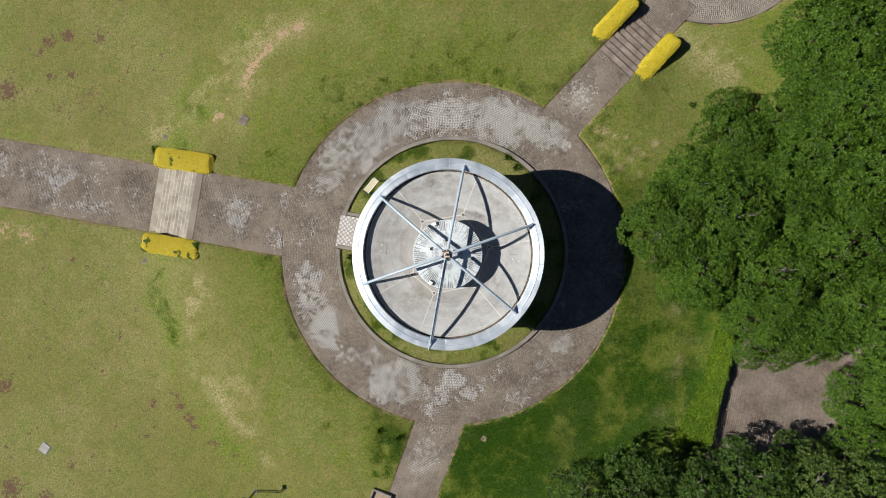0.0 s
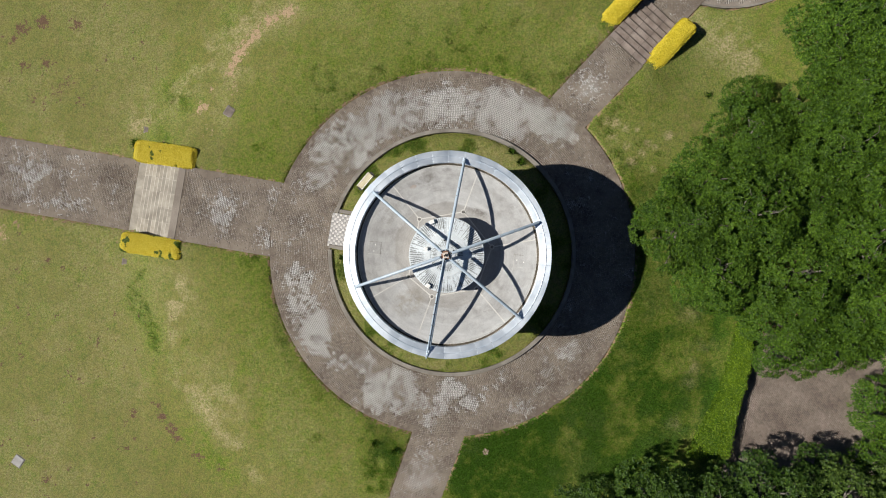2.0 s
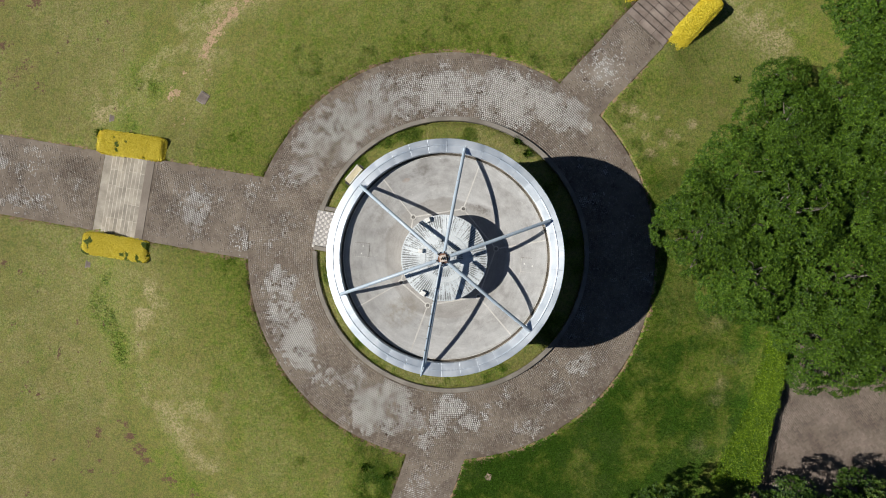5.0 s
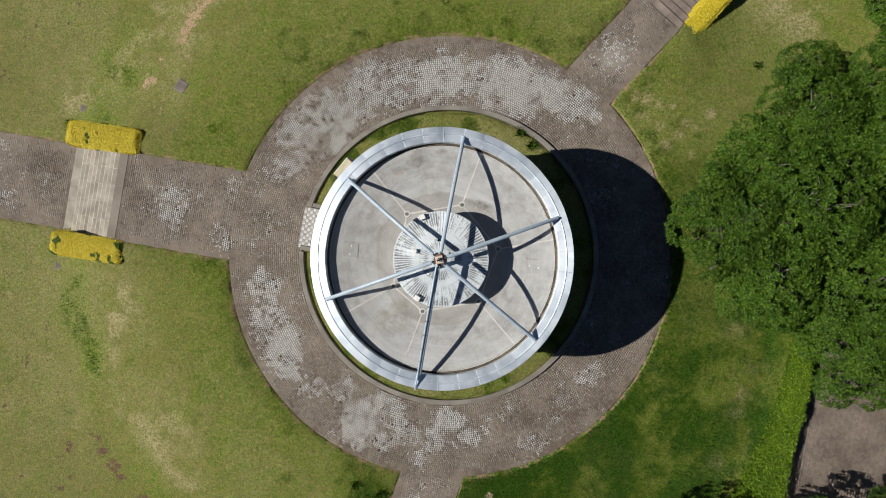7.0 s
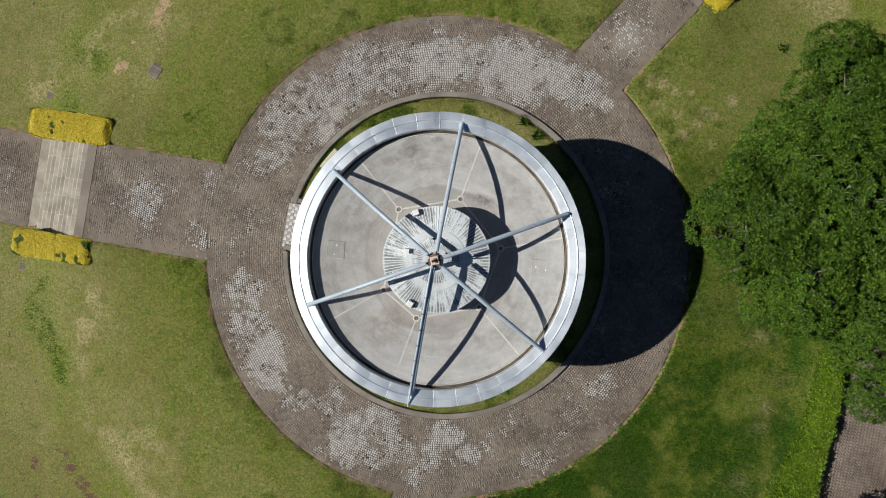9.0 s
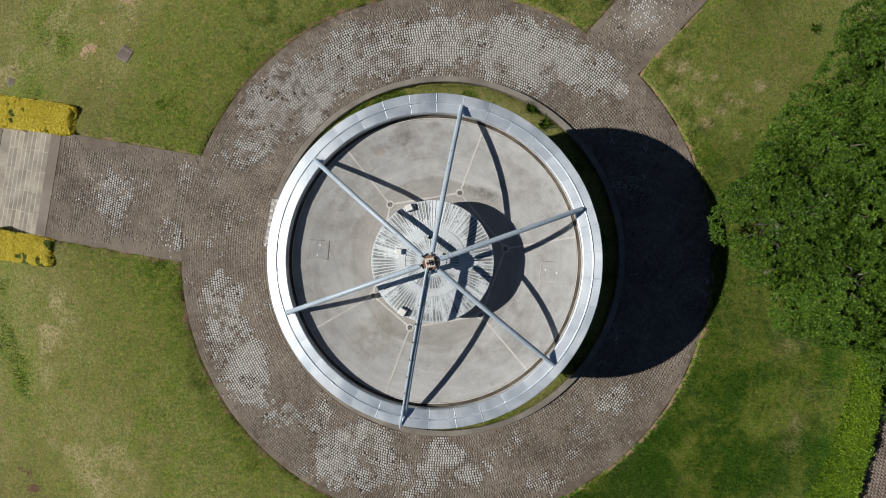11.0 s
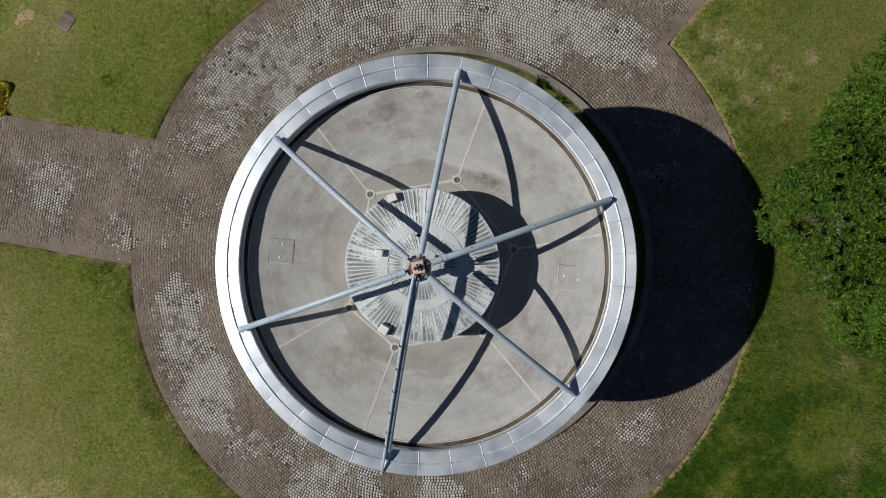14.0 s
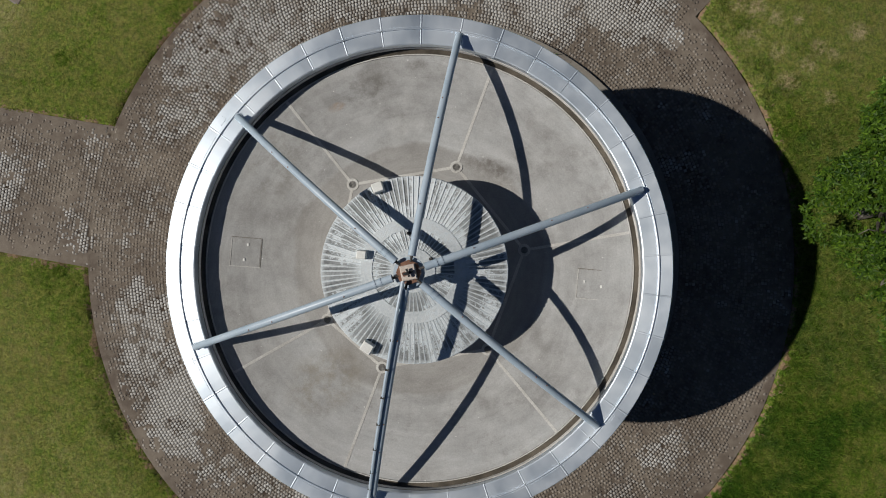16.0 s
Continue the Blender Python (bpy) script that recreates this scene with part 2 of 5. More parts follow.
    col = mixed(nt, col, (0.20, 0.188, 0.172), maths(nt, "MULTIPLY", smear, 0.32))
    fine = noise_of(nt, 45.0, 4.0, 0.7, where, 0.25, 0.75)
    col = mixed(nt, col, mixed(nt, (0.6, 0.6, 0.6), (1.36, 1.36, 1.36), fine), 0.35, "MULTIPLY")
    nt.links.new(col, b.inputs["Base Color"])
    bumped(nt, b, fine, 0.2)
    return m


def flaking_paint():
    """White roof paint flaking off dark felt along each strip."""
    m, nt, b = shader("flaking_paint", 0.8, 0.0, 0.25)
    where = nt.nodes.new("ShaderNodeNewGeometry").outputs["Position"]
    worn = noise_of(nt, 26.0, 7.0, 0.75, where, 0.38, 0.60)
    zones = noise_of(nt, 2.1, 3.0, 0.5, where, 0.40, 0.60)
    own = nt.nodes.new("ShaderNodeObjectInfo").outputs["Random"]
    level = maths(nt, "ADD", maths(nt, "MULTIPLY", zones, 0.62), maths(nt, "ADD", maths(nt, "MULTIPLY", own, 0.38), maths(nt, "MULTIPLY", worn, 0.5)))
    bare = maths(nt, "MULTIPLY", maths(nt, "MULTIPLY", maths(nt, "SUBTRACT", level, 0.52), 4.0, True), attribute(nt, "groove"))
    col = mixed(nt, mixed(nt, (0.56, 0.615, 0.65), (0.74, 0.775, 0.79), worn), mixed(nt, (0.085, 0.09, 0.092), (0.21, 0.217, 0.215), worn), bare)
    nt.links.new(col, b.inputs["Base Color"])
    bumped(nt, b, worn, 0.3)
    return m


LAWN = lawn_material("lawn")
BLADE = lawn_material("grass_blades", True)
SETT = sett_material("granite_setts")
JOINT = surface("joint_dirt", (0.095, 0.076, 0.063), (0.15, 0.125, 0.107), 1.2, 40, 0.95)
DIRT = dirt_material()
EARTH = surface("trodden_earth", (0.185, 0.156, 0.130), (0.285, 0.248, 0.21), 0.8, 55, 0.95, grain=0.45)
CONCRETE = surface("kerb_concrete", (0.175, 0.157, 0.135), (0.265, 0.245, 0.215), 1.5, 45, 0.9)
MORTAR = surface("pale_mortar", (0.42, 0.385, 0.33), (0.60, 0.56, 0.49), 3.0, 50, 0.9)
STEP_STONE = surface("step_stone", (0.27, 0.245, 0.205), (0.41, 0.378, 0.322), 2.2, 50, 0.85, rand=0.3)
STEP_DARK = surface("weathered_step_stone", (0.17, 0.135, 0.115), (0.27, 0.225, 0.195), 2.2, 50, 0.85, rand=0.3)
DECK = deck_material()
SEALANT = surface("sealant", (0.49, 0.475, 0.445), (0.60, 0.59, 0.56), 3.0, 40, 0.8)
METAL = sheet_metal()
# near-black base: the shade inside the capping is put into the colour
FLASHING = surface("shade_dark_flashing", (0.032, 0.031, 0.028), (0.060, 0.058, 0.052), 4.0, 40, 0.7, 0.1)
# brown gutter strip, its colour darkened to deepen shade at the parapet's foot
GUTTER = surface("shade_dark_gutter", (0.050, 0.043, 0.034), (0.14, 0.120, 0.095), 2.5, 40, 0.9)
PAINT_BLUE = surface("grey_blue_paint", (0.36, 0.45, 0.535), (0.45, 0.53, 0.61), 2.5, 60, 0.38, spec=0.5, bump=0.08, grain=0.15)
FLAKING = flaking_paint()
PLASTER = surface("plaster", (0.62, 0.60, 0.56), (0.75, 0.73, 0.70), 1.0, 30, 0.9)
RUST = surface("rust", (0.17, 0.085, 0.055), (0.29, 0.165, 0.115), 9.0, 60, 0.85)
PALE_PLATE = surface("pale_plate", (0.55, 0.47, 0.40), (0.66, 0.60, 0.54), 8.0, 60, 0.6)
BLACK = surface("black_metal", (0.012, 0.012, 0.012), (0.03, 0.03, 0.03), 8.0, 60, 0.5, grain=0.2)
WHITE = surface("white_enamel", (0.72, 0.72, 0.68), (0.82, 0.82, 0.79), 6.0, 60, 0.5, grain=0.15)
GRATE = surface("cast_iron", (0.05, 0.048, 0.045), (0.11, 0.105, 0.10), 12.0, 60, 0.7, 0.4)
DRAIN_IRON = surface("worn_drain_iron", (0.15, 0.145, 0.135), (0.26, 0.25, 0.235), 12.0, 60, 0.7)
TILE_PALE = surface("pale_tile", (0.52, 0.50, 0.48), (0.62, 0.60, 0.575), 5.0, 50, 0.6, rand=0.25)
TILE_GREY = surface("grey_tile", (0.30, 0.29, 0.285), (0.38, 0.37, 0.365), 5.0, 50, 0.6, rand=0.25)
CREAM = surface("cream_board", (0.40, 0.36, 0.24), (0.52, 0.47, 0.32), 5.0, 40, 0.6)
WOOD = surface("door_wood", (0.10, 0.055, 0.03), (0.16, 0.09, 0.05), 3.0, 40, 0.5)
BRICK = surface("brown_pavers", (0.150, 0.118, 0.097), (0.262, 0.215, 0.182), 0.8, 50, 0.9, island=0.28)
SLAB = surface("cover_slab", (0.135, 0.11, 0.095), (0.22, 0.185, 0.16), 4.0, 50, 0.9)
SLAB_PALE = surface("pale_cover_slab", (0.30, 0.29, 0.275), (0.38, 0.37, 0.355), 4.0, 50, 0.9)
BARK = surface("bark", (0.10, 0.085, 0.07), (0.22, 0.20, 0.175), 5.0, 30, 0.9)
LEAF_DARK = leaf_material("broad_leaves", (0.020, 0.052, 0.006), (0.110, 0.195, 0.016), 0.15)
LEAF_MID = leaf_material("fresh_leaves", (0.022, 0.062, 0.007), (0.125, 0.215, 0.020), 0.15)
LEAF_DEEP = leaf_material("deep_green_leaves", (0.014, 0.040, 0.006), (0.085, 0.150, 0.020))
LEAF_PALE = leaf_material("pale_leaves", (0.022, 0.052, 0.008), (0.135, 0.205, 0.036))
LEAF_YELLOW = leaf_material("golden_leaves", (0.66, 0.54, 0.03), (0.86, 0.75, 0.10), 0.25, 0.25)
LEAF_GREEN = leaf_material("green_shoots", (0.06, 0.12, 0.01), (0.20, 0.26, 0.02), 0.3, 0.3)
LEAF_HEDGE = leaf_material("hedge_leaves", (0.050, 0.115, 0.006), (0.235, 0.35, 0.020), 0.2, 0.3)
LITTER = surface("dead_leaf", (0.27, 0.20, 0.145), (0.38, 0.30, 0.22), 8.0, 60, 0.9)


# ---- mesh helpers ----
class Shape:
    """Gathers vertices and faces of one part."""

    def __init__(self):
        self.v, self.f = [], []

    def add(self, verts, faces):
        n = len(self.v)
        self.v += [tuple(p) for p in verts]
        self.f += [tuple(n + i for i in f) for f in faces]
        return self

    def box(self, x, y, z, sx, sy, sz, turn=0.0, chamfer=0.0):
        """A box centred at x, y that stands on z; its upper edges may be chamfered."""
        c, s, k = math.cos(radians(turn)), math.sin(radians(turn)), chamfer
        rings = [(sx, sy, z), (sx, sy, z + sz - k), (sx - 2 * k, sy - 2 * k, z + sz)] if k else [(sx, sy, z), (sx, sy, z + sz)]
        verts = [(x + c * a * w / 2 - s * b * d / 2, y + s * a * w / 2 + c * b * d / 2, h) for w, d, h in rings for a, b in ((-1, -1), (1, -1), (1, 1), (-1, 1))]
        m = len(rings)
        faces = [(3, 2, 1, 0), tuple(4 * m - 4 + i for i in range(4))]
        faces += [(4 * j + i, 4 * j + (i + 1) % 4, 4 * j + 4 + (i + 1) % 4, 4 * j + 4 + i) for j in range(m - 1) for i in range(4)]
        return self.add(verts, faces)

    def tube(self, points, radius, n=12):
        pts = [Vector(p) for p in points]
        radii = radius if isinstance(radius, (list, tuple)) else [radius] * len(pts)
        verts, faces = [], []
        for i, p in enumerate(pts):
            along = (pts[min(i + 1, len(pts) - 1)] - pts[max(i - 1, 0)]).normalized()
            side = along.cross(Vector((0, 0, 1)) if abs(along.z) < 0.9 else Vector((1, 0, 0))).normalized()
            up = side.cross(along)
            verts += [p + radii[i] * (math.cos(a) * side + math.sin(a) * up) for a in (2 * math.pi * k / n for k in range(n))]
        for i in range(len(pts) - 1):
            faces += [(i * n + k, i * n + (k + 1) % n, (i + 1) * n + (k + 1) % n, (i + 1) * n + k) for k in range(n)]
        faces += [tuple(range(n - 1, -1, -1)), tuple((len(pts) - 1) * n + k for k in range(n))]
        return self.add(verts, faces)

    def turned(self, profile, n=64, a0=0.0, a1=360.0, x=0.0, y=0.0, closed=False):
        """A profile of (radius, height), turned about the upright through x, y; closed: the profile is a loop."""
        full = abs(a1 - a0) >= 359.99
        steps = n if full else n + 1
        m = len(profile)
        verts = []
        for k in range(steps):
            a = radians(a0 + (a1 - a0) * k / n)
            verts += [(x + r * math.cos(a), y + r * math.sin(a), z) for r, z in profile]
        faces = []
        for k in range(n):
            p, q = k * m, ((k + 1) % steps) * m
            faces += [(p + j, q + j, q + (j + 1) % m, p + (j + 1) % m) for j in range(m if closed else m - 1)]
        if closed and not full:
            faces += [tuple(range(m - 1, -1, -1)), tuple((steps - 1) * m + j for j in range(m))]
        return self.add(verts, faces)

    def data(self, name, material, smooth=False):
        me = bpy.data.meshes.new(name)
        me.from_pydata(self.v, [], self.f)
        me.materials.append(material)
        if smooth:
            me.polygons.foreach_set("use_smooth", [True] * len(me.polygons))
            me.set_sharp_from_angle(angle=radians(35))
        me.update()
        return me


def part(name, shape, material, parent=None, label="", smooth=False):
    ob = new(name, shape.data(name, material, smooth) if isinstance(shape, Shape) else shape)
    ob.parent = parent
    if label:
        ob["label"] = label
    return ob


def thing(name, label, category, x=0.0, y=0.0, z=0.0, group="", kind="", turn=0.0):
    ob = new(name)
    ob.empty_display_size = 0.2
    ob.matrix_world = pose(x, y, z, 0, 0, turn)
    return tagged(ob, label, category, group, kind)


def big_mesh(name, verts, faces, material, fields=None, smooth=False):
    """A mesh from numpy arrays; fields: values for each vertex, by name."""
    me = bpy.data.meshes.new(name)
    verts, faces = np.asarray(verts, dtype=np.float32), np.asarray(faces, dtype=np.int32)
    k = faces.shape[1]
    me.vertices.add(len(verts))
    me.vertices.foreach_set("co", verts.ravel())
    me.loops.add(faces.size)
    me.loops.foreach_set("vertex_index", faces.ravel())
    me.polygons.add(len(faces))
    me.polygons.foreach_set("loop_start", np.arange(0, faces.size, k, dtype=np.int32))
    if smooth:
        me.polygons.foreach_set("use_smooth", np.ones(len(faces), dtype=bool))
    for key, values in (fields or {}).items():
        me.attributes.new(key, "FLOAT", "POINT").data.foreach_set("value", np.asarray(values, dtype=np.float32))
    me.materials.append(material)
    me.update(calc_edges=True)
    me.validate()
    return me


LATTICE = np.random.RandomState(5).rand(256, 256)


def grain(x, y, size, shift=0.0):
    """Smooth noise of 0..1 with patches of that size, for whole arrays."""
    u, v = np.asarray(x) / size + 37.3 + shift, np.asarray(y) / size + 91.7 + 2.3 * shift
    i, j = np.floor(u).astype(int), np.floor(v).astype(int)
    a, b = u - i, v - j
    a, b = a * a * (3 - 2 * a), b * b * (3 - 2 * b)
    g = lambda p, q: LATTICE[p % 256, q % 256]
    return (g(i, j) * (1 - a) + g(i + 1, j) * a) * (1 - b) + (g(i, j + 1) * (1 - a) + g(i + 1, j + 1) * a) * b


def rough_grain(x, y, size, shift=0.0):
    return 0.5 * grain(x, y, size, shift) + 0.3 * grain(x, y, size / 2.3, shift + 5) + 0.2 * grain(x, y, size / 5.1, shift + 9)


def ease(v, lo, hi):
    t = np.clip((v - lo) / (hi - lo), 0, 1)
    return t * t * (3 - 2 * t)


# ---- the lie of the land ----
RING = (0.02, -0.02)  # centre of the paved ring
KERB_R, KERB_IN, RING_R = 5.44, 5.27, 8.06
# straight paths: start, direction, half width, steps from / to, drop, treads
WEST = dict(x=-7.8, y=1.5, dx=-0.9857, dy=0.1687, half=1.65, a=4.33, b=7.04, drop=1.0, n=9, end=22.0)
NORTH = dict(x=5.25, y=6.27, dx=0.685, dy=0.729, half=0.98, a=3.51, b=6.15, drop=0.85, n=8, end=8.0)
SOUTH = dict(x=-0.5, y=-7.9, dx=-0.336, dy=-0.942, half=1.08, a=90.0, b=91.0, drop=0.0, n=0, end=8.0)
PLAZA = (12.6, 16.05, 5.1)
COURT = ((13.75, -3.6), (12.05, -10.4))  # western edge of the brown court


def along(p, x, y):
    u, v = x - p["x"], y - p["y"]
    return u * p["dx"] + v * p["dy"], -u * p["dy"] + v * p["dx"]


def slope(x, y):
    """The mound: level round the tower, falling gently away."""
    z = -1.05 * ease(np.hypot(x, y), 8.6, 17.0)
    for p in (WEST, NORTH):
        s, d = along(p, x, y)
        level = -p["drop"] * np.clip((s - p["a"]) / (p["b"] - p["a"]), 0, 1)
        near = (1 - ease(np.abs(d), p["half"] + 0.1, p["half"] + 2.2)) * ease(s, -0.5, 1.0) * (1 - ease(s, p["b"] + 4, p["b"] + 9))
        z = z * (1 - near) + level * near
    near = 1 - ease(np.hypot(x - PLAZA[0], y - PLAZA[1]), PLAZA[2] + 0.3, PLAZA[2] + 2.5)
    return z * (1 - near) - 0.90 * near


def court_side(x, y):
    (ax, ay), (bx, by) = COURT
    f = (y - ay) / (by - ay)
    return x - (ax + f * (bx - ax))


def paved(x, y):
    """Metres inside the nearest paved edge (negative on the grass)."""
    r = np.hypot(x - RING[0], y - RING[1])
    d = np.minimum(RING_R - r, r - KERB_IN)
    for p in (WEST, NORTH, SOUTH):
        s, w = along(p, x, y)
        d = np.maximum(d, np.minimum(np.minimum(p["half"] - np.abs(w), s + 1.0), p["end"] - s))
    d = np.maximum(d, PLAZA[2] - np.hypot(x - PLAZA[0], y - PLAZA[1]))
    mat = np.minimum(0.78 - np.abs((x + 4.6) * 0.1736 + (y - 0.95) * 0.985), np.minimum(x + 5.45, -3.2 - x))  # the tiled threshold
    d = np.maximum(d, mat)
    court = np.minimum(np.minimum(court_side(x, y), 22.0 - x), np.minimum(-3.4 - y, y + 11.5))
    return np.maximum(d, court)


def blobs(x, y, spots):
    out = np.zeros_like(x)
    for bx, by, br, power in spots:
        out = np.maximum(out, power * np.exp(-((x - bx) ** 2 + (y - by) ** 2) / (br * br)))
    return out


CLAY = [(-11.3, 6.6, 0.32, 0.8), (-11.0, 5.5, 0.4, 0.4), (-10.8, 7.6, 0.35, 0.35), (-9.8, 7.4, 0.35, 0.4), (-21.2, 0.9, 0.5, 0.6), (-22.4, 1.2, 0.6, 0.55)]
CLAY_PATH = [(-7.2, 11.0), (-7.7, 10.75), (-8.4, 10.5), (-9.2, 9.6), (-9.7, 9.0), (-10.0, 8.3)]
MUD = [(-20.1, 10.5, 0.45, 0.62), (-20.5, 10.0, 0.3, 0.5), (-19.1, 10.8, 0.35, 0.85), (-17.5, 10.7, 0.4, 0.6), (-20.0, 8.8, 0.3, 0.65), (-18.9, 8.9, 0.4, 0.55), (-17.9, 8.0, 0.5, 0.4), (-18.4, 7.5, 0.4, 0.45),
       (-19.6, 7.3, 0.35, 0.45), (-17.3, 7.1, 0.4, 0.4), (-22.2, 8.1, 0.6, 0.75), (-13.6, -7.1, 0.25, 0.75), (-13.4, -7.6, 0.3, 0.7), (-14.8, -7.5, 0.22, 0.75), (-12.9, -8.1, 0.32, 0.75), (-12.7, -8.6, 0.25, 0.65),
       (-11.9, -9.4, 0.22, 0.6), (-11.5, -9.4, 0.25, 0.6), (-10.6, -10.0, 0.25, 0.5), (-22.4, -6.7, 0.5, 0.7), (-22.1, -11.8, 0.6, 0.75), (-20.3, -12.2, 0.4, 0.7), (-18.9, -0.4, 0.3, 0.45), (-19.0, -10.7, 0.3, 0.55)]
STRAW = [[(-8.8, 11.3), (-9.5, 10.7), (-9.9, 10.3), (-10.9, 9.6), (-11.4, 8.5), (-12.2, 7.8), (-12.9, 7.3), (-13.5, 6.6), (-14.6, 5.9)],
         [(-12.3, -1.4), (-12.4, -2.5), (-13.0, -3.9), (-12.8, -5.5), (-11.6, -6.6), (-10.9, -7.7), (-9.7, -9.0), (-8.9, -10.1)]]
GREEN_FOOT = [[(-11.6, 9.6), (-12.0, 8.8), (-12.6, 8.2), (-13.1, 7.7), (-13.9, 6.9), (-13.3, 5.5)], [(-14.2, -0.4), (-14.1, -1.5), (-13.9, -2.8), (-13.65, -4.5), (-13.5, -6.1), (-13.0, -7.2), (-12.1, -8.5)]]
STRAW_SPOTS = [(6.82, 5.76, 0.17, 0.9), (7.21, 5.66, 0.22, 1.0), (7.66, 5.45, 0.16, 1.0), (8.15, 5.37, 0.12, 1.0), (8.64, 5.54, 0.22, 1.0), (9.53, 5.15, 0.19, 1.0), (8.6, 4.79, 0.17, 0.9), (8.92, 4.61, 0.12, 1.0), (7.86, 3.99, 0.2, 0.9), (8.35, 4.34, 0.2, 0.7), (7.71, 4.65, 0.2, 0.7), (8.8, 3.64, 0.15, 0.7), (7.06, 5.01, 0.25, 0.6)]
STRAW_FAR = [(12.1, 9.4, 0.9, 0.7), (13.1, 8.8, 0.9, 0.7), (11.1, 10.3, 0.6, 0.6), (10.5, -2.5, 0.5, 0.5), (11.2, -4.1, 0.4, 0.6), (10.6, -5.0, 0.35, 0.8), (10.5, -5.7, 0.3, 0.8), (9.9, -7.5, 0.35, 0.6), (-12.5, -2.5, 0.5, 0.35), (-10.6, -6.6, 1.2, 0.25)]
LUSH = [(-8.8, 4.2, 1.0, 0.4), (-1.9, 9.0, 0.3, 0.5), (-6.5, 8.2, 0.5, 0.35), (-4.8, 7.9, 0.4, 0.4), (-8.2, 7.1, 0.4, 0.35), (-5.1, 9.2, 0.4, 0.3), (-8.7, -7.8, 0.40, 0.9), (-9.3, -8.8, 0.3, 0.7), (-11.9, -3.9, 0.7, 0.5), (-5.3, -9.8, 0.5, 0.8), (-8.5, -0.8, 0.6, 0.6), (6.9, 4.8, 0.7, 0.5),
        (11.4, 7.0, 0.4, 0.6), (7.3, 3.2, 0.6, 0.5), (-14.6, 5.2, 0.4, 0.9), (-13.9, -5.6, 0.4, 0.5)]


def strip(x, y, pts, width):
    """Nearness, 0 to 1, to a line through some points."""
    best = np.full(np.shape(x), 1e9)
    for (ax, ay), (bx, by) in zip(pts, pts[1:]):
        f = np.clip(((x - ax) * (bx - ax) + (y - ay) * (by - ay)) / ((bx - ax) ** 2 + (by - ay) ** 2), 0, 1)
        best = np.minimum(best, (x - ax - f * (bx - ax)) ** 2 + (y - ay - f * (by - ay)) ** 2)
    return np.exp(-best / width ** 2)


def fields_at(x, y):
    """How lush, dry, bare and clayey the lawn is."""
    r = np.hypot(x, y)
    n1, n2, n3 = rough_grain(x, y, 3.2), rough_grain(x, y, 1.1, 20), rough_grain(x, y, 0.42, 40)
    lush = 0.25 * ease(n1, 0.4, 0.75) + 0.45 * ease(n2, 0.5, 0.8) + 0.55 * blobs(x, y, LUSH) * (0.4 + 1.2 * n3)
    lush += 0.55 * (1 - ease(r, 8.5, 12.5)) * (0.45 + 0.9 * n2) + 0.16 * ease(y, 5.0, 8.0) * ease(x, -11.0, -7.0)
    lush += 0.30 * np.maximum(strip(x, y, GREEN_FOOT[0], 0.40), strip(x, y, GREEN_FOOT[1], 0.42)) * ease(n3 + 0.4 * n2, 0.35, 0.85)
    lush += 0.55 * ease(x, 6.0, 8.0) * np.clip(2.4 * (0.6 * n2 + 0.4 * n1) - 0.75, 0, 1) + 0.4 * ease(x, 7.0, 8.2) * (1 - ease(y, 2.6, 4.6)) * (0.5 + n2)
    lush = np.where(r < 5.3, 0.2 + 0.9 * ease(n2 + 0.4 * n3, 0.62, 0.95), np.minimum(lush, 0.60 + 0.35 * ease(x, 7.0, 8.2) * (1 - ease(y, 2.6, 4.6)) + 0.3 * ease(n3, 0.5, 0.75)))
    shady = ease(x + 0.5 + 0.357 * np.maximum(0, -7.9 - y), -0.3, 0.5) * ease(x * 0.45 - y, 5.6, 8.4)  # the shady lawn to the south-east, left longer
    sunny = np.maximum(blobs(x, y, [(9.4, -2.6, 1.1, 1.0), (9.6, -4.4, 1.0, 0.8)]), blobs(x, y, [(8.0, -5.0, 0.8, 0.5), (5.2, -8.0, 0.8, 0.5), (3.0, -9.4, 0.7, 0.4)]))
    lush = lush * (1 - shady) + shady * np.clip(1.28 + 1.7 * (n2 - 0.5) + 1.3 * (n3 - 0.5) - 0.36 * sunny, 0.78, 1.6)
    lush += 0.75 * blobs(x, y, [(-2.6, -9.0, 0.9, 1.0), (-3.4, -9.9, 0.8, 0.9)]) * ease(n2 + 0.5 * n3, 0.55, 0.95)
    lush += 0.12 * np.exp(-(np.minimum(paved(x, y), 0) / 0.7) ** 2) * (0.4 + 1.1 * n2) * (r > 5.6) * (1 - shady)
    straw = np.maximum(0.8 * strip(x, y, STRAW[0], 0.55), 0.75 * strip(x, y, STRAW[1], 0.42))
    west = ease(-x, 8.8, 10.5)
    lush += 0.42 * np.exp(-((r - 14.3 - 1.6 * (n1 - 0.5)) / 0.9) ** 2) * west * ease(n2 + 0.3 * n3, 0.3, 0.8)
    foot = np.exp(-((r - 12.2 - 1.2 * (n1 - 0.5)) / 1.1) ** 2) * west
    dry = 0.6 * strip(x, y, CLAY_PATH, 0.75) * ease(n2 + 0.3 * n3, 0.3, 0.8) + 0.9 * straw * ease(n3 + 0.3 * n2, 0.45, 0.85) + 0.30 * foot * ease(n2 + 0.4 * n3, 0.4, 0.95) + 0.25 * ease(n1 + 0.5 * n3, 0.65, 1.0)
    dry += 1.7 * blobs(x, y, STRAW_FAR) * ease(n3, 0.35, 0.55) + 0.15 * ease(-x, 12.0, 15.0) * (0.4 + n2) + 0.1 * (r < 5.3)
    mud = 1.2 * blobs(x, y, MUD)
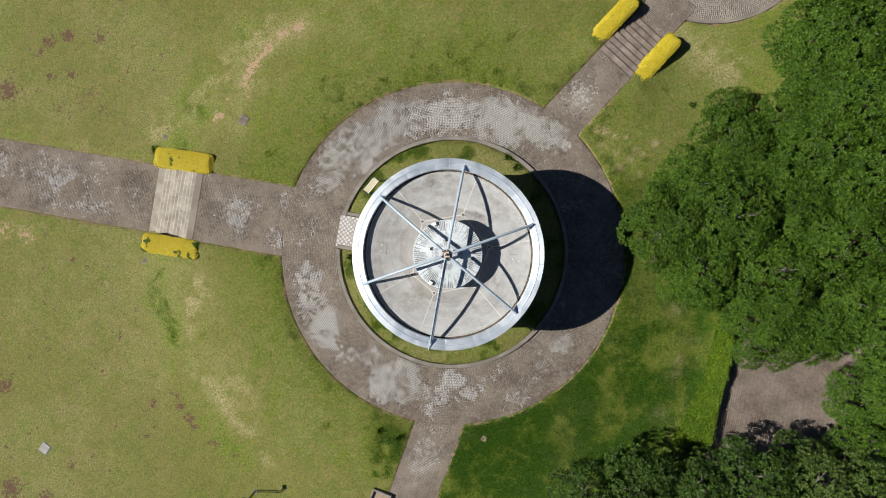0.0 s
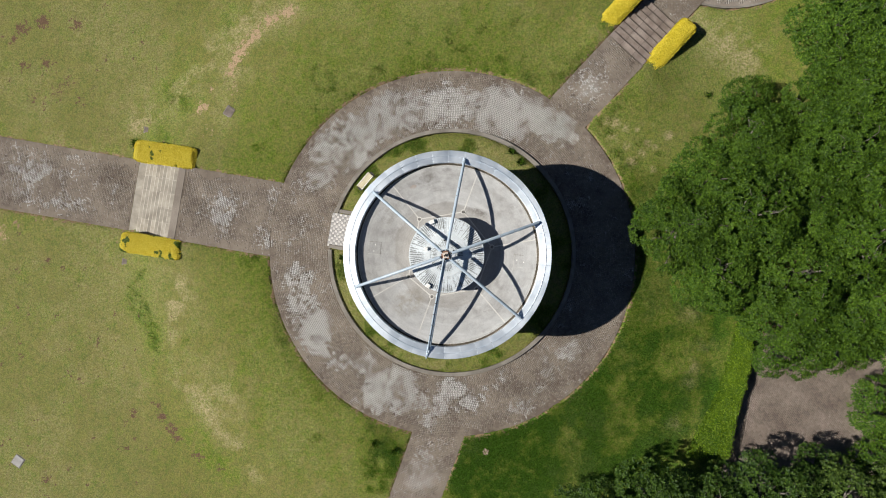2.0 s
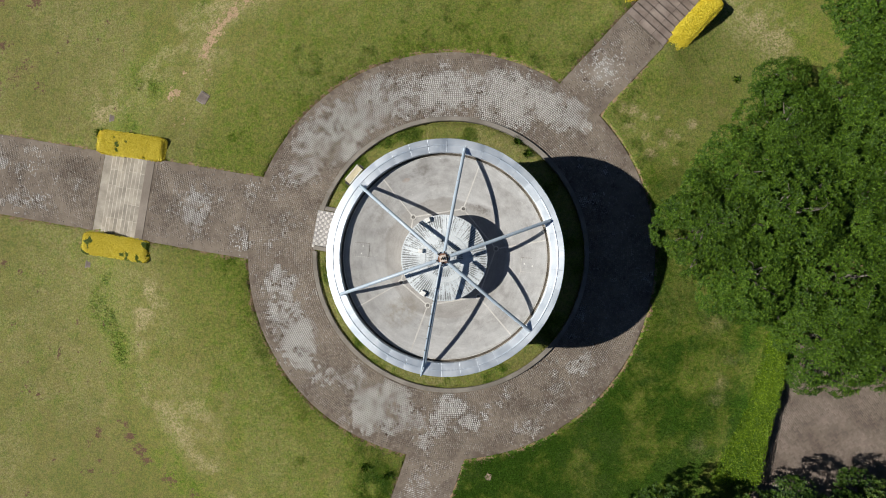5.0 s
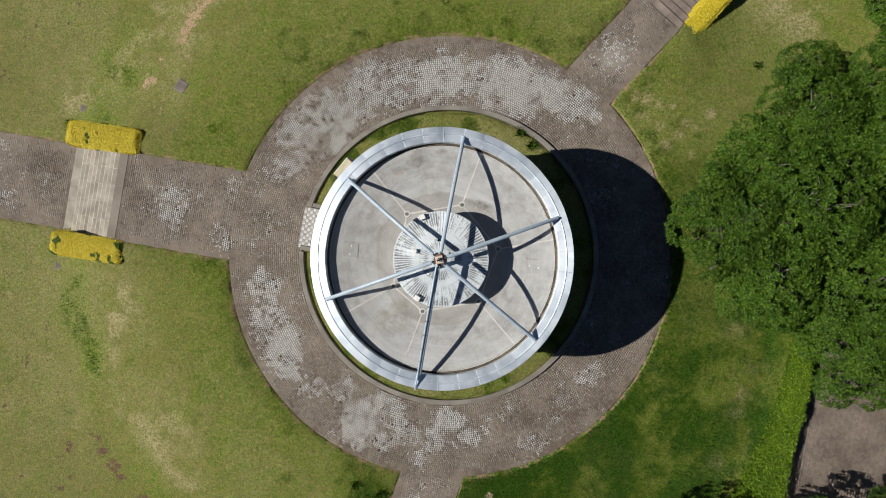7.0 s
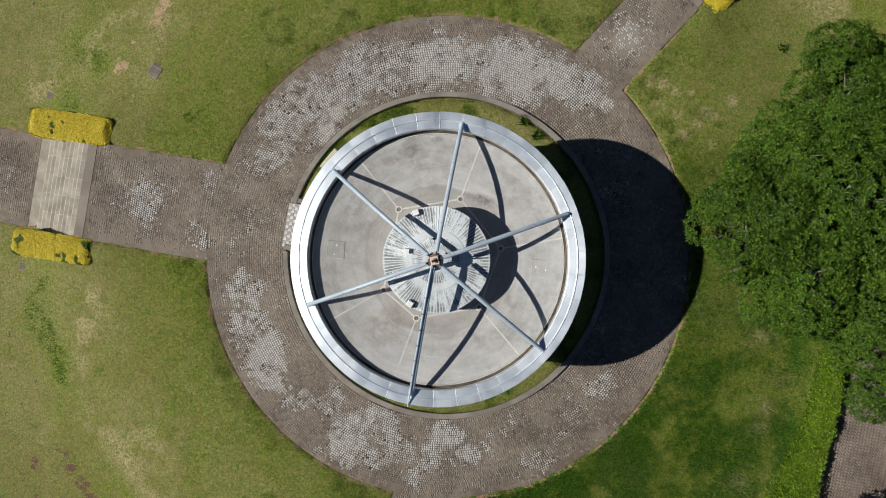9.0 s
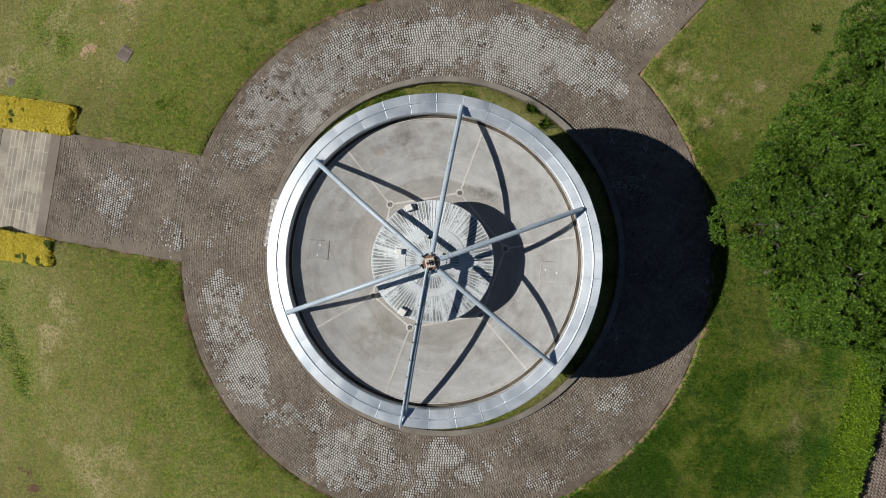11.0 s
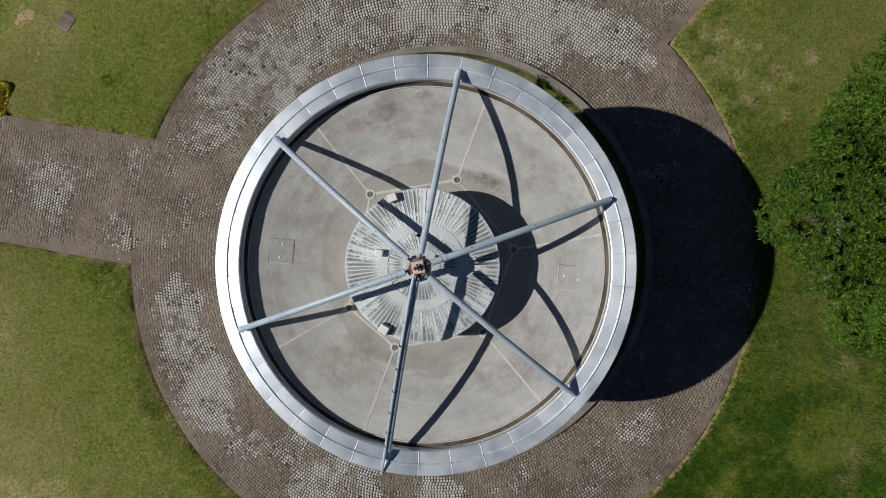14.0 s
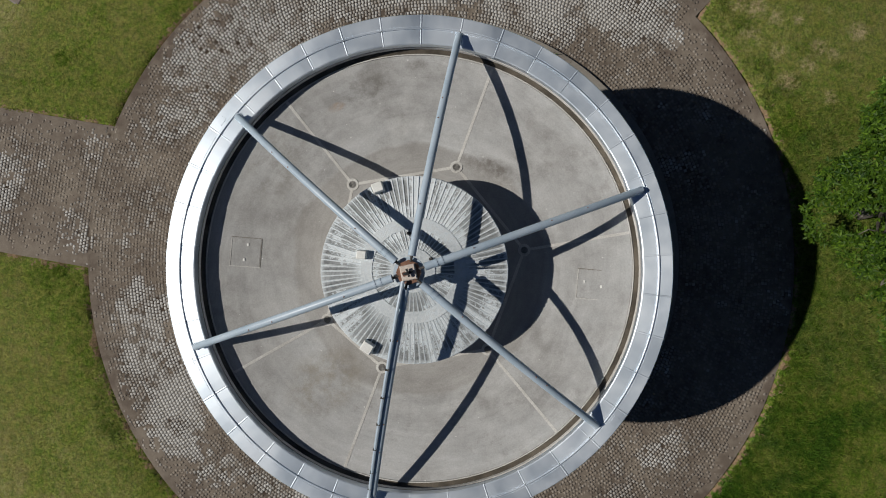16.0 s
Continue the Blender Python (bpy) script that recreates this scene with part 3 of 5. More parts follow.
    clay = np.maximum(blobs(x, y, CLAY), 0.8 * strip(x, y, CLAY_PATH, 0.30) * ease(n3 + 0.3 * n2, 0.35, 0.7))
    crumbs = 0.5 * ease(n3 + 0.5 * n2, 0.96, 1.06) * ease(-x, 11, 15)
    rim = 0.66 * np.exp(-((paved(x, y) + 0.02) / 0.13) ** 2) * ease(n2 + 0.3 * n3, 0.3, 0.7) * (r > 5.6)
    soil = np.maximum(np.maximum(mud, clay), np.maximum(crumbs, rim))
    under = 0.95 * ease(x, 12.4, 13.4) * (1 - ease(y, 2.0, 20.0)) * ease(y, -5.0, -2.6) * ease(x * 0.8 - y, 6.4, 9.0)
    soil = np.maximum(soil, under)  # leaf litter under the trees
    away = ease(np.maximum(np.abs(x) - 24.5, np.abs(y) - 15.5), 0.0, 3.0)  # plain lawn past the garden
    lush, dry, soil = lush * (1 - away) + 0.4 * away, dry * (1 - away) + 0.1 * away, soil * (1 - away)
    return dict(lush=np.clip(lush, 0, 1.6), dry=np.clip(np.maximum(dry * (1 - 0.6 * np.clip(lush - 0.3, 0, 1)), 1.5 * blobs(x, y, STRAW_SPOTS) * ease(n3, 0.32, 0.48)), 0, 1), soil=np.clip(soil, 0, 1), clay=np.maximum(np.where(clay >= mud, clay > 0.15, 0.0).astype(float), 0.5 * (rim > mud)))


def lawn_height(x, y):
    edge = paved(x, y) + 0.22 * (rough_grain(x, y, 0.45, 60) - 0.5)
    inside = ease(edge, -0.03, 0.05)
    grass = 0.006 + (0.03 + 0.05 * (rough_grain(x, y, 0.9, 80) - 0.5)) * ease(-edge, 0.0, 0.5)
    return slope(x, y) + grass * (1 - inside) - 0.17 * inside


def build_ground():
    far = np.array([-2500.0, -900, -350, -150, -80, -50, -36])
    xs = np.concatenate([far, np.arange(-26, 26.01, 0.11), -far[::-1]])
    ys = np.concatenate([far, np.arange(-16, 17.01, 0.11), -far[::-1]])
    x, y = np.meshgrid(xs, ys)
    x, y = x.ravel(), y.ravel()
    nx, ny = len(xs), len(ys)
    i = (np.arange(ny - 1)[:, None] * nx + np.arange(nx - 1)).ravel()
    faces = np.stack([i, i + 1, i + 1 + nx, i + nx], 1)
    me = big_mesh("ground", np.stack([x, y, lawn_height(x, y)], 1), faces, LAWN, fields_at(x, y), True)
    return tagged(new("ground", me), "mown lawn with dry and bare patches on a low mound", "lawn", kind="structure")


def scatter_grass():
    rng = np.random.RandomState(11)
    near, far = 480000, 300000
    q, t = 3.8 + 9.5 * rng.beta(1.5, 1.6, near), rng.uniform(0, 2 * np.pi, near)
    x = np.concatenate([q * np.cos(t), rng.uniform(-24, 16, far)])
    y = np.concatenate([q * np.sin(t), rng.uniform(-13.5, 14, far)])
    count = near + far
    d, r = paved(x, y), np.hypot(x, y)
    f = fields_at(x, y)
    keep = (d < 0.02) & (r > 3.8) & (f["soil"] < 0.4) & (rng.rand(count) < 0.55 + 0.45 * np.maximum(f["lush"], ease(d, -0.4, 0.0)))
    keep &= (x < 11.5) | (rng.rand(count) < 0.3)
    x, y = x[keep], y[keep]
    f = {k: v[keep] for k, v in f.items()}
    n = len(x)
    z = lawn_height(x, y) - 0.004
    turn, lean = rng.uniform(0, 2 * np.pi, n), rng.uniform(1.12, 1.50, n) - 0.25 * ease(f["lush"], 0.7, 1.1)
    tall = rng.uniform(0.03, 0.065, n) * (1 + 1.7 * ease(f["lush"], 0.55, 1.0))
    wide = rng.uniform(0.006, 0.011, n) * (1 + 0.5 * ease(f["lush"], 0.7, 1.1))
    c, s = np.cos(turn), np.sin(turn)
    a = np.stack([x - s * wide, y + c * wide, z], 1)
    b = np.stack([x + s * wide, y - c * wide, z], 1)
    tip = np.stack([x + c * tall * np.sin(lean), y + s * tall * np.sin(lean), z + tall * np.cos(lean) + 0.004], 1)
    verts = np.stack([a, b, tip], 1).reshape(-1, 3)
    me = big_mesh("grass", verts, np.arange(3 * n).reshape(-1, 3), BLADE, {k: np.repeat(v, 3) for k, v in f.items()})
    return tagged(new("grass", me), "short grass blades of the lawn and its ragged edges", "grass", kind="stuff")


build_ground()
scatter_grass()


# ---- the round tower ----
WALL_R, DECK_Z, CAP_OUT, CAP_IN, CAP_Z = 3.58, 4.27, 3.765, 3.325, 4.72
RIB_A0, RIB_R, HUB_Z = 19.4, 3.46, 5.80


def rib_height(r):
    return 4.74 + 1.06 * (1 - (r / RIB_R) ** 2)


def deck_height(r):
    """The deck falls from the parapet to the drains."""
    return 4.245 + 0.153 * max(0.0, r - 1.7)


def pillowed(profile, step):
    """One bay of capping, its sheet bowed down a little towards both seams."""
    s = Shape()
    stops = [(0.04, -0.0015), (0.40, -0.0004), (0.8, 0.0), (2.4, 0.0015), (step / 2, 0.002), (step - 2.4, 0.0015), (step - 0.8, 0.0), (step - 0.40, -0.0004), (step - 0.04, -0.0015)]
    m = len(profile)
    verts = [(r * math.cos(radians(a)), r * math.sin(radians(a)), z + (d if z > 4.65 else 0.0)) for a, d in stops for r, z in profile]
    faces = [(k * m + j, (k + 1) * m + j, (k + 1) * m + (j + 1) % m, k * m + (j + 1) % m) for k in range(len(stops) - 1) for j in range(m)]
    faces += [tuple(range(m - 1, -1, -1)), tuple((len(stops) - 1) * m + j for j in range(m))]
    return s.add(verts, faces)


def build_tower():
    tower = thing("round_tower", "round flat-roofed building with a metal-capped parapet", "building")
    door_a = 169.5
    half = 8.4
    wall = Shape().turned([(WALL_R - 0.25, -0.1), (WALL_R, -0.1), (WALL_R, 4.56), (WALL_R - 0.25, 4.56)], 96, door_a + half, door_a - half + 360, closed=True)
    wall.turned([(WALL_R - 0.25, 1.58), (WALL_R, 1.58), (WALL_R, 4.56), (WALL_R - 0.25, 4.56)], 6, door_a - half, door_a + half, closed=True)
    part("wall", wall, PLASTER, tower, smooth=True)
    leaf = Shape()
    leaf.turned([(WALL_R - 0.16, 0.02), (WALL_R - 0.11, 0.02), (WALL_R - 0.11, 1.57), (WALL_R - 0.16, 1.57)], 6, door_a - half, door_a + half, closed=True)
    door = part("door", leaf, WOOD, tower, "dark wooden door, closed")
    a = radians(door_a + 6.5)
    part("handle", Shape().tube([((WALL_R - 0.06) * math.cos(a), (WALL_R - 0.06) * math.sin(a), z) for z in (0.72, 0.84)], 0.012, 8), METAL, door)
    # roof slab, and the parapet's inner face
    part("roof_deck", Shape().turned([(0.0, DECK_Z - 0.2), (3.235, DECK_Z - 0.2), (3.235, deck_height(3.235)), (2.6, deck_height(2.6)), (1.7, deck_height(1.7)), (1.2, deck_height(1.2)), (0.0, deck_height(1.2))], 128), DECK, tower, "stained grey concrete roof deck", True)
    part("parapet", Shape().turned([(3.34, DECK_Z - 0.05), (3.57, DECK_Z - 0.05), (3.57, 4.66), (3.345, 4.66)], 128, closed=True), FLASHING, tower, "flashed parapet upstand, coloured near black for its shade")
    lip = deck_height(3.235)
    part("gutter", Shape().turned([(3.25, lip - 0.2), (3.345, lip - 0.2), (3.345, lip + 0.012), (3.25, lip - 0.02)], 128, closed=True), GUTTER, tower, "brown gutter round the deck, darkened for the parapet's shade", True)
    part("skirting", Shape().turned([(3.237, lip - 0.1), (3.262, lip - 0.1), (3.262, lip - 0.004), (3.255, lip + 0.006), (3.240, lip + 0.006)], 128, closed=True), SEALANT, tower, "pale sealed lip at the deck's edge", True)
    # the metal capping: one bent sheet for each of the 38 bays, on shared mesh data
    bays = 38
    step = 360.0 / bays
    outer = [(CAP_OUT, 4.52), (CAP_OUT, 4.706), (CAP_OUT - 0.012, 4.718), (3.585, 4.722), (3.585, 4.716), (CAP_OUT - 0.014, 4.712), (CAP_OUT - 0.006, 4.698), (CAP_OUT - 0.006, 4.52)]
    inner = [(3.54, 4.724), (3.34, 4.720), (CAP_IN, 4.710), (CAP_IN, 4.60), (CAP_IN + 0.006, 4.60), (CAP_IN + 0.006, 4.706), (3.342, 4.714), (3.54, 4.718)]
    sheet_out = pillowed(outer, step).data("outer_sheet", METAL)
    sheet_in = pillowed(inner[::-1], step).data("inner_sheet", METAL)
    fold = [(CAP_OUT + 0.004, 4.60), (CAP_OUT + 0.004, 4.708), (CAP_OUT - 0.012, 4.720), (3.575, 4.724), (3.545, 4.725), (3.34, 4.721), (CAP_IN - 0.004, 4.710), (CAP_IN - 0.004, 4.62)]
    lifts = [(-0.20, -0.0006), (-0.10, 0.0008), (0.0, 0.0013), (0.10, 0.0008), (0.20, -0.0006)]
    m = len(fold)
    seam = Shape().add([(r * math.cos(radians(a)), r * math.sin(radians(a)), z + (d if 0 < j < m - 1 else 0.0)) for a, d in lifts for j, (r, z) in enumerate(fold)],
                       [(q * m + j, q * m + m + j, q * m + m + j + 1, q * m + j + 1) for q in range(len(lifts) - 1) for j in range(m - 1)]).data("seam", METAL)
    knob = Shape().tube([(3.548, 0, 4.71), (3.548, 0, 4.742)], 0.012, 8).data("rail_post", GRATE)
    for k in range(bays):
        turn = pose(0, 0, 0, 0, 0, step * k + 3.4)
        for name, me in (("outer_sheet", sheet_out), ("inner_sheet", sheet_in), ("seam", seam), ("rail_post", knob)):
            ob = part(name, me, METAL, tower)
            ob.matrix_world = turn @ (pose(0, 0, 0.001 * math.sin(k * 2.7), 0.04 * math.sin(k * 1.9), 0.03 * math.cos(k * 3.1), 0) if "sheet" in name else pose(0, 0, 0))
    part("ridge_rail", Shape().turned([(3.552 + 0.013 * math.cos(a), 4.733 + 0.011 * math.sin(a)) for a in (2 * math.pi * j / 10 for j in range(10))], 152, closed=True), METAL, tower, "round bright rail along the capping", True)
    part("ridge_base", Shape().turned([(3.535, 4.68), (3.59, 4.68), (3.588, 4.722), (3.537, 4.722)], 152, closed=True), METAL, tower)
    for k in (2, 3, 5):
        a = RIB_A0 + 60 * k + 3.4
        part("cover_plate", Shape().turned([(3.615, 4.715), (3.71, 4.712), (3.71, 4.724), (3.615, 4.726)], 4, a - 1.1, a + 1.1, closed=True), METAL, tower, "small pale cover plate")
    # drains, and the pale joints that run from them
    drains = [(9.7, 1.67), (69.3, 1.68), (128.1, 1.66), (209.6, 1.64), (250.0, 1.65), (310.6, 1.66)]
    at = [(r * math.cos(radians(a)), r * math.sin(radians(a))) for a, r in drains]
    floor = deck_height(1.2)
    for i, (x, y) in enumerate(at):
        drain = part("drain", Shape().turned([(0.0, floor - 0.03), (0.05, floor - 0.03), (0.058, floor + 0.012), (0.094, floor + 0.012), (0.100, floor - 0.02)], 20, x=x, y=y), SEALANT, tower, "round roof drain in a pale ring", True)
        grate = Shape().turned([(0.0, floor + 0.006), (0.05, floor + 0.006), (0.05, floor - 0.02)], 16, x=x, y=y)
        for j in range(3):
            grate.turned([(0.010 + 0.016 * j, floor + 0.004), (0.010 + 0.016 * j, floor + 0.013), (0.017 + 0.016 * j, floor + 0.013), (0.017 + 0.016 * j, floor + 0.004)], 16, x=x, y=y)
        part("grate", grate, DRAIN_IRON, drain)
        out = Vector((x, y)).normalized()
        joint = Shape()
        c, s = out.x, out.y
        w = 0.021
        p0, p1 = Vector((x, y)) + 0.09 * out, 3.24 * out
        n = Vector((-s, c)) * w
        lip = deck_height(math.hypot(p0.x, p0.y)) + 0.004
        joint.add([(p0.x + n.x, p0.y + n.y, lip), (p0.x - n.x, p0.y - n.y, lip), (p1.x - n.x, p1.y - n.y, deck_height(3.24) + 0.004), (p1.x + n.x, p1.y + n.y, deck_height(3.24) + 0.004),
                   (p0.x + n.x, p0.y + n.y, floor - 0.02), (p0.x - n.x, p0.y - n.y, floor - 0.02), (p1.x - n.x, p1.y - n.y, DECK_Z - 0.03), (p1.x + n.x, p1.y + n.y, DECK_Z - 0.03)],
                  [(0, 1, 2, 3), (7, 6, 5, 4), (0, 4, 5, 1), (1, 5, 6, 2), (2, 6, 7, 3), (3, 7, 4, 0)])
        part("joint", joint, SEALANT, tower)
        nx, ny = at[(i + 1) % len(at)]
        far = Vector((nx - x, ny - y))
        u = far.normalized()
        mid = Vector((x, y)) + far / 2
        part("joint", Shape().box(mid.x, mid.y, floor - 0.02, far.length - 0.18, 0.044, 0.024, math.degrees(math.atan2(u.y, u.x))), SEALANT, tower)
    # two roof hatches flush with the deck, each with two bright lifting rings
    for hx, hy, turn, rings in ((-2.66, 0.25, -5, ((0.02, 0.12), (-0.02, -0.12))), (2.66, -0.24, -5, ((-0.12, 0.03), (0.13, -0.02)))):
        tip = 8.7 if hx < 0 else -6.4
        hatch = part("hatch", Shape().box(0, 0, -0.05, 0.43, 0.43, 0.053, 0, 0.004), DECK, tower, "square concrete roof hatch")
        hatch.matrix_world = pose(hx, hy, deck_height(math.hypot(hx, hy)), 0, tip, turn)
        for a, b, w, d in ((0, 0.225, 0.462, 0.009), (0, -0.225, 0.462, 0.009), (0.225, 0, 0.009, 0.441), (-0.225, 0, 0.009, 0.441)):
            # sides facing the sun pale, the others darker: light put into the colour
            part("hatch_frame", Shape().box(a, b, -0.05, w, d, 0.056), SEALANT if (a + b) < 0 else CONCRETE, hatch)
        for a, b in rings:
            part("lifting_ring", Shape().box(a, b, 0.0, 0.03, 0.045, 0.012, 8, 0.004), WHITE, hatch)
    # the drum in the middle, roofed with narrow sheets laid like a fan
    part("drum_wall", Shape().turned([(0.0, 4.2), (1.30, 4.2), (1.30, 5.0), (0.0, 5.0)], 96), PLASTER, tower, smooth=True)
    fan_roof(tower)
    for x, y, sx, sy, turn, base in ((-0.50, 1.17, 0.16, 0.14, 20, 5.02), (-0.72, 0.22, 0.14, 0.12, -5, 5.08), (-0.65, -1.09, 0.17, 0.15, -32, 5.02)):
        box = part("junction_box", Shape().box(x, y, base, sx, sy, 0.15, turn, 0.015), WHITE, tower, "white weatherproof box")
        part("lid", Shape().box(x, y, base + 0.15, sx * 0.88, sy * 0.88, 0.012, turn, 0.004), WHITE, box)
    part("cable", Shape().tube([(-0.70, 0.15, 5.10), (-0.71, 0.02, 5.09), (-0.69, -0.12, 5.085), (-0.72, -0.3, 5.07)], 0.012, 6), WHITE, tower)
    for x, y in ((-0.06, 0.52), (0.25, 0.16)):
        part("vent_cap", Shape().turned([(0.0, 5.19), (0.022, 5.19), (0.03, 5.16), (0.03, 5.08)], 12, x=x, y=y), GRATE, tower)
    return tower


def fan_roof(tower):
    """Two rings of thin strips, each lapped over the next."""
    rng = random.Random(3)
    base = Shape().turned([(1.345, 4.96), (1.345, 5.018), (1.33, 5.03), (0.0, 5.135)], 112)

    def painted(shape, name, level, smooth=False):
        me = shape.data(name, FLAKING, smooth)
        me.attributes.new("groove", "FLOAT", "POINT").data.foreach_set("value", level if isinstance(level, list) else [level] * len(me.vertices))
        return me

    roof = part("fan_roof", painted(base, "roof_base", 0.3), FLAKING, tower, "fan of narrow strips with flaking white paint")
    for count, r0, r1, z0, z1 in ((104, 0.74, 1.335, 5.095, 5.03), (56, 0.30, 0.60, 5.142, 5.115)):
        width = 2 * math.pi / count
        kinds = []
        for k in range(6):
            w = width * rng.uniform(0.97, 1.06)
            s, level = Shape(), []
            verts = []
            for r, z in ((r0, z0), (r0 + 0.3 * (r1 - r0), z0 + 0.3 * (z1 - z0)), (r0 + 0.9 * (r1 - r0), z0 + 0.9 * (z1 - z0)), (r1 + rng.uniform(-0.006, 0.004), z1)):
                end = 0.35 if r in (r0,) or r > r0 + 0.95 * (r1 - r0) else 1.0
                for f, h, g in ((0.0, 0.0, 0.0), (0.02, 0.013, 0.0), (0.2, 0.010, 0.15), (0.32, 0.007, 1.0), (0.9, 0.003, 1.0), (1.0, 0.002, 0.1)):
                    a = w * (f + rng.uniform(-0.03, 0.03) * (0.1 < f < 0.95))
                    verts.append((r * math.cos(a), r * math.sin(a), z + h + 0.006))
                    level.append(g * end * rng.uniform(0.6, 1.0))
            s.add(verts, [(6 * j + i, 6 * j + 6 + i, 6 * j + 7 + i, 6 * j + 1 + i) for j in range(3) for i in range(5)])
            kinds.append(painted(s, "strip", level))
        for k in range(count):
            ob = part("strip", kinds[rng.randrange(6)], FLAKING, roof)
            ob.matrix_world = pose(0, 0, rng.uniform(-0.001, 0.003), 0, 0, math.degrees(width * k) + rng.uniform(-0.25, 0.25))
    for r0, r1, z0, z1 in ((0.585, 0.75, 5.122, 5.10), (0.16, 0.31, 5.165, 5.15)):
        part("collar", painted(Shape().turned([(r0, z0 - 0.02), (r0, z0 + 0.018), (r1, z1 + 0.018), (r1, z1 - 0.02)], 72), "collar", 0.25, True), FLAKING, roof, "painted ring between the strips")


def build_ribs():
    frame_thing = thing("pipe_frame", "grey-blue painted pipe ribs arching over the roof to a hub", "frame", 0, 0, 0)
    for k in range(6):
        a = radians(RIB_A0 + 60 * k)
        c, s = math.cos(a), math.sin(a)
        pts = [(3.49, 4.70), (3.49, 4.745), (3.465, 4.80)] + [(r, rib_height(r) + 0.045) for r in (3.40, 3.3, 3.1, 2.8, 2.4, 2.0, 1.5, 1.0, 0.6, 0.22)]
        radii = [0.042, 0.045, 0.049, 0.052] + [0.0535] * 8 + [0.052]
        rib = part("rib", Shape().tube([(r * c, r * s, z) for r, z in pts], radii, 16), PAINT_BLUE, frame_thing, smooth=True)
        for r in (0.46, 0.38):
            p, q = (r + 0.014, rib_height(r + 0.014) + 0.045), (r - 0.014, rib_height(r - 0.014) + 0.045)
            part("flange", Shape().tube([(p[0] * c, p[0] * s, p[1]), (q[0] * c, q[0] * s, q[1])], 0.0575, 16), PAINT_BLUE, rib)
        for r in (0.9, 2.0 + 0.1 * (k % 3), 2.55 - 0.15 * (k % 2)):
            z = rib_height(r) + 0.045
            part("bolt", Shape().tube([(r * c - 0.02 * s, r * s + 0.02 * c, z + 0.04), (r * c - 0.02 * s, r * s + 0.02 * c, z + 0.059)], 0.009, 8), RUST, rib)
        part("foot", Shape().tube([(3.49 * c, 3.49 * s, 4.70), (3.49 * c, 3.49 * s, 4.74)], 0.058, 16), PAINT_BLUE, rib)
        link = [(0.23, rib_height(0.23) + 0.045), (0.14, HUB_Z + 0.01)]
        part("link_rod", Shape().tube([(r * c, r * s, z) for r, z in link], 0.018, 8), GRATE, rib)
    part("hub_ring", Shape().turned([(0.0, HUB_Z - 0.08), (0.205, HUB_Z - 0.08), (0.205, HUB_Z - 0.03), (0.0, HUB_Z - 0.03)], 24), PAINT_BLUE, frame_thing, "grey-blue steel disc", True)
    hub = part("hub_plate", Shape().turned([(0.0, HUB_Z - 0.02), (0.165, HUB_Z - 0.02), (0.165, HUB_Z + 0.02), (0.15, HUB_Z + 0.026), (0.0, HUB_Z + 0.026)], 8), RUST, frame_thing, "rusty round hub plate")
    part("hub_box", Shape().box(0.0, 0.0, HUB_Z + 0.026, 0.20, 0.20, 0.05, 12, 0.012), PALE_PLATE, hub, "pale square cap")
    part("rust_patch", Shape().box(-0.05, -0.02, HUB_Z + 0.06, 0.05, 0.06, 0.018, 30), RUST, hub)
    rod = part("finial", Shape().tube([(0, 0, HUB_Z + 0.07), (0, 0, HUB_Z + 0.40)], [0.02, 0.006], 8), BLACK, hub, "short black lightning rod")
    part("finial_cross", Shape().box(0, 0, HUB_Z + 0.09, 0.13, 0.03, 0.02, 20).box(0, 0, HUB_Z + 0.112, 0.03, 0.11, 0.02, 20), BLACK, rod)
    # the conductor that follows one rib and runs out over the capping
    a = radians(RIB_A0 + 240)
    c, s = math.cos(a), math.sin(a)
    pts = [(0.12, HUB_Z + 0.10), (0.5, rib_height(0.5) + 0.15)] + [(r, rib_height(r) + 0.125) for r in (1.0, 1.5, 2.0, 2.4, 2.8, 3.1, 3.3)] + [(3.46, 4.90), (3.62, 4.80), (3.80, 4.73), (3.81, 4.4), (3.62, 4.2), (3.60, 0.3)]
    wire = part("conductor", Shape().tube([(r * c - 0.045 * s * -1, r * s + 0.045 * c * -1, z) for r, z in pts], 0.024, 8), PAINT_BLUE, frame_thing, "thin lightning conductor pipe")
    for r in (0.9, 1.3, 1.7, 2.1, 2.5, 2.9, 3.2):
        part("clip", Shape().box(r * c + 0.05 * s, r * s - 0.05 * c, rib_height(r) + 0.095, 0.03, 0.05, 0.05, RIB_A0 + 240), GRATE, wire)
    return frame_thing


build_tower()
build_ribs()


# ---- kerb, threshold, board by the wall ----
def build_kerb():
    kerb = thing("ring_kerb", "weathered concrete kerb round the planted ring", "kerb", kind="structure")
    x, y = 0.05, 0.04
    gap0, gap1 = 160.8, 178.6  # the way in
    n = 26
    total = 360 - (gap1 - gap0)
    for k in range(n):
        a0 = gap1 + total * k / n + 0.025
        a1 = gap1 + total * (k + 1) / n - 0.025
        part("kerbstone", Shape().turned([(KERB_IN, -0.12), (KERB_R, -0.12), (KERB_R, 0.105), (KERB_R - 0.015, 0.12), (KERB_IN + 0.015, 0.12), (KERB_IN, 0.105)], 5, a0, a1, x, y, True), CONCRETE, kerb)
    for a, d in ((gap0, 1), (gap1, -1)):
        t = radians(a)
        mx, my = x + 4.55 * math.cos(t), y + 4.55 * math.sin(t)
        part("kerbstone", Shape().box(mx, 1.76 if d > 0 else my + 0.02, -0.1, 1.75, 0.16, 0.2, -10.5, 0.012), CONCRETE, kerb)


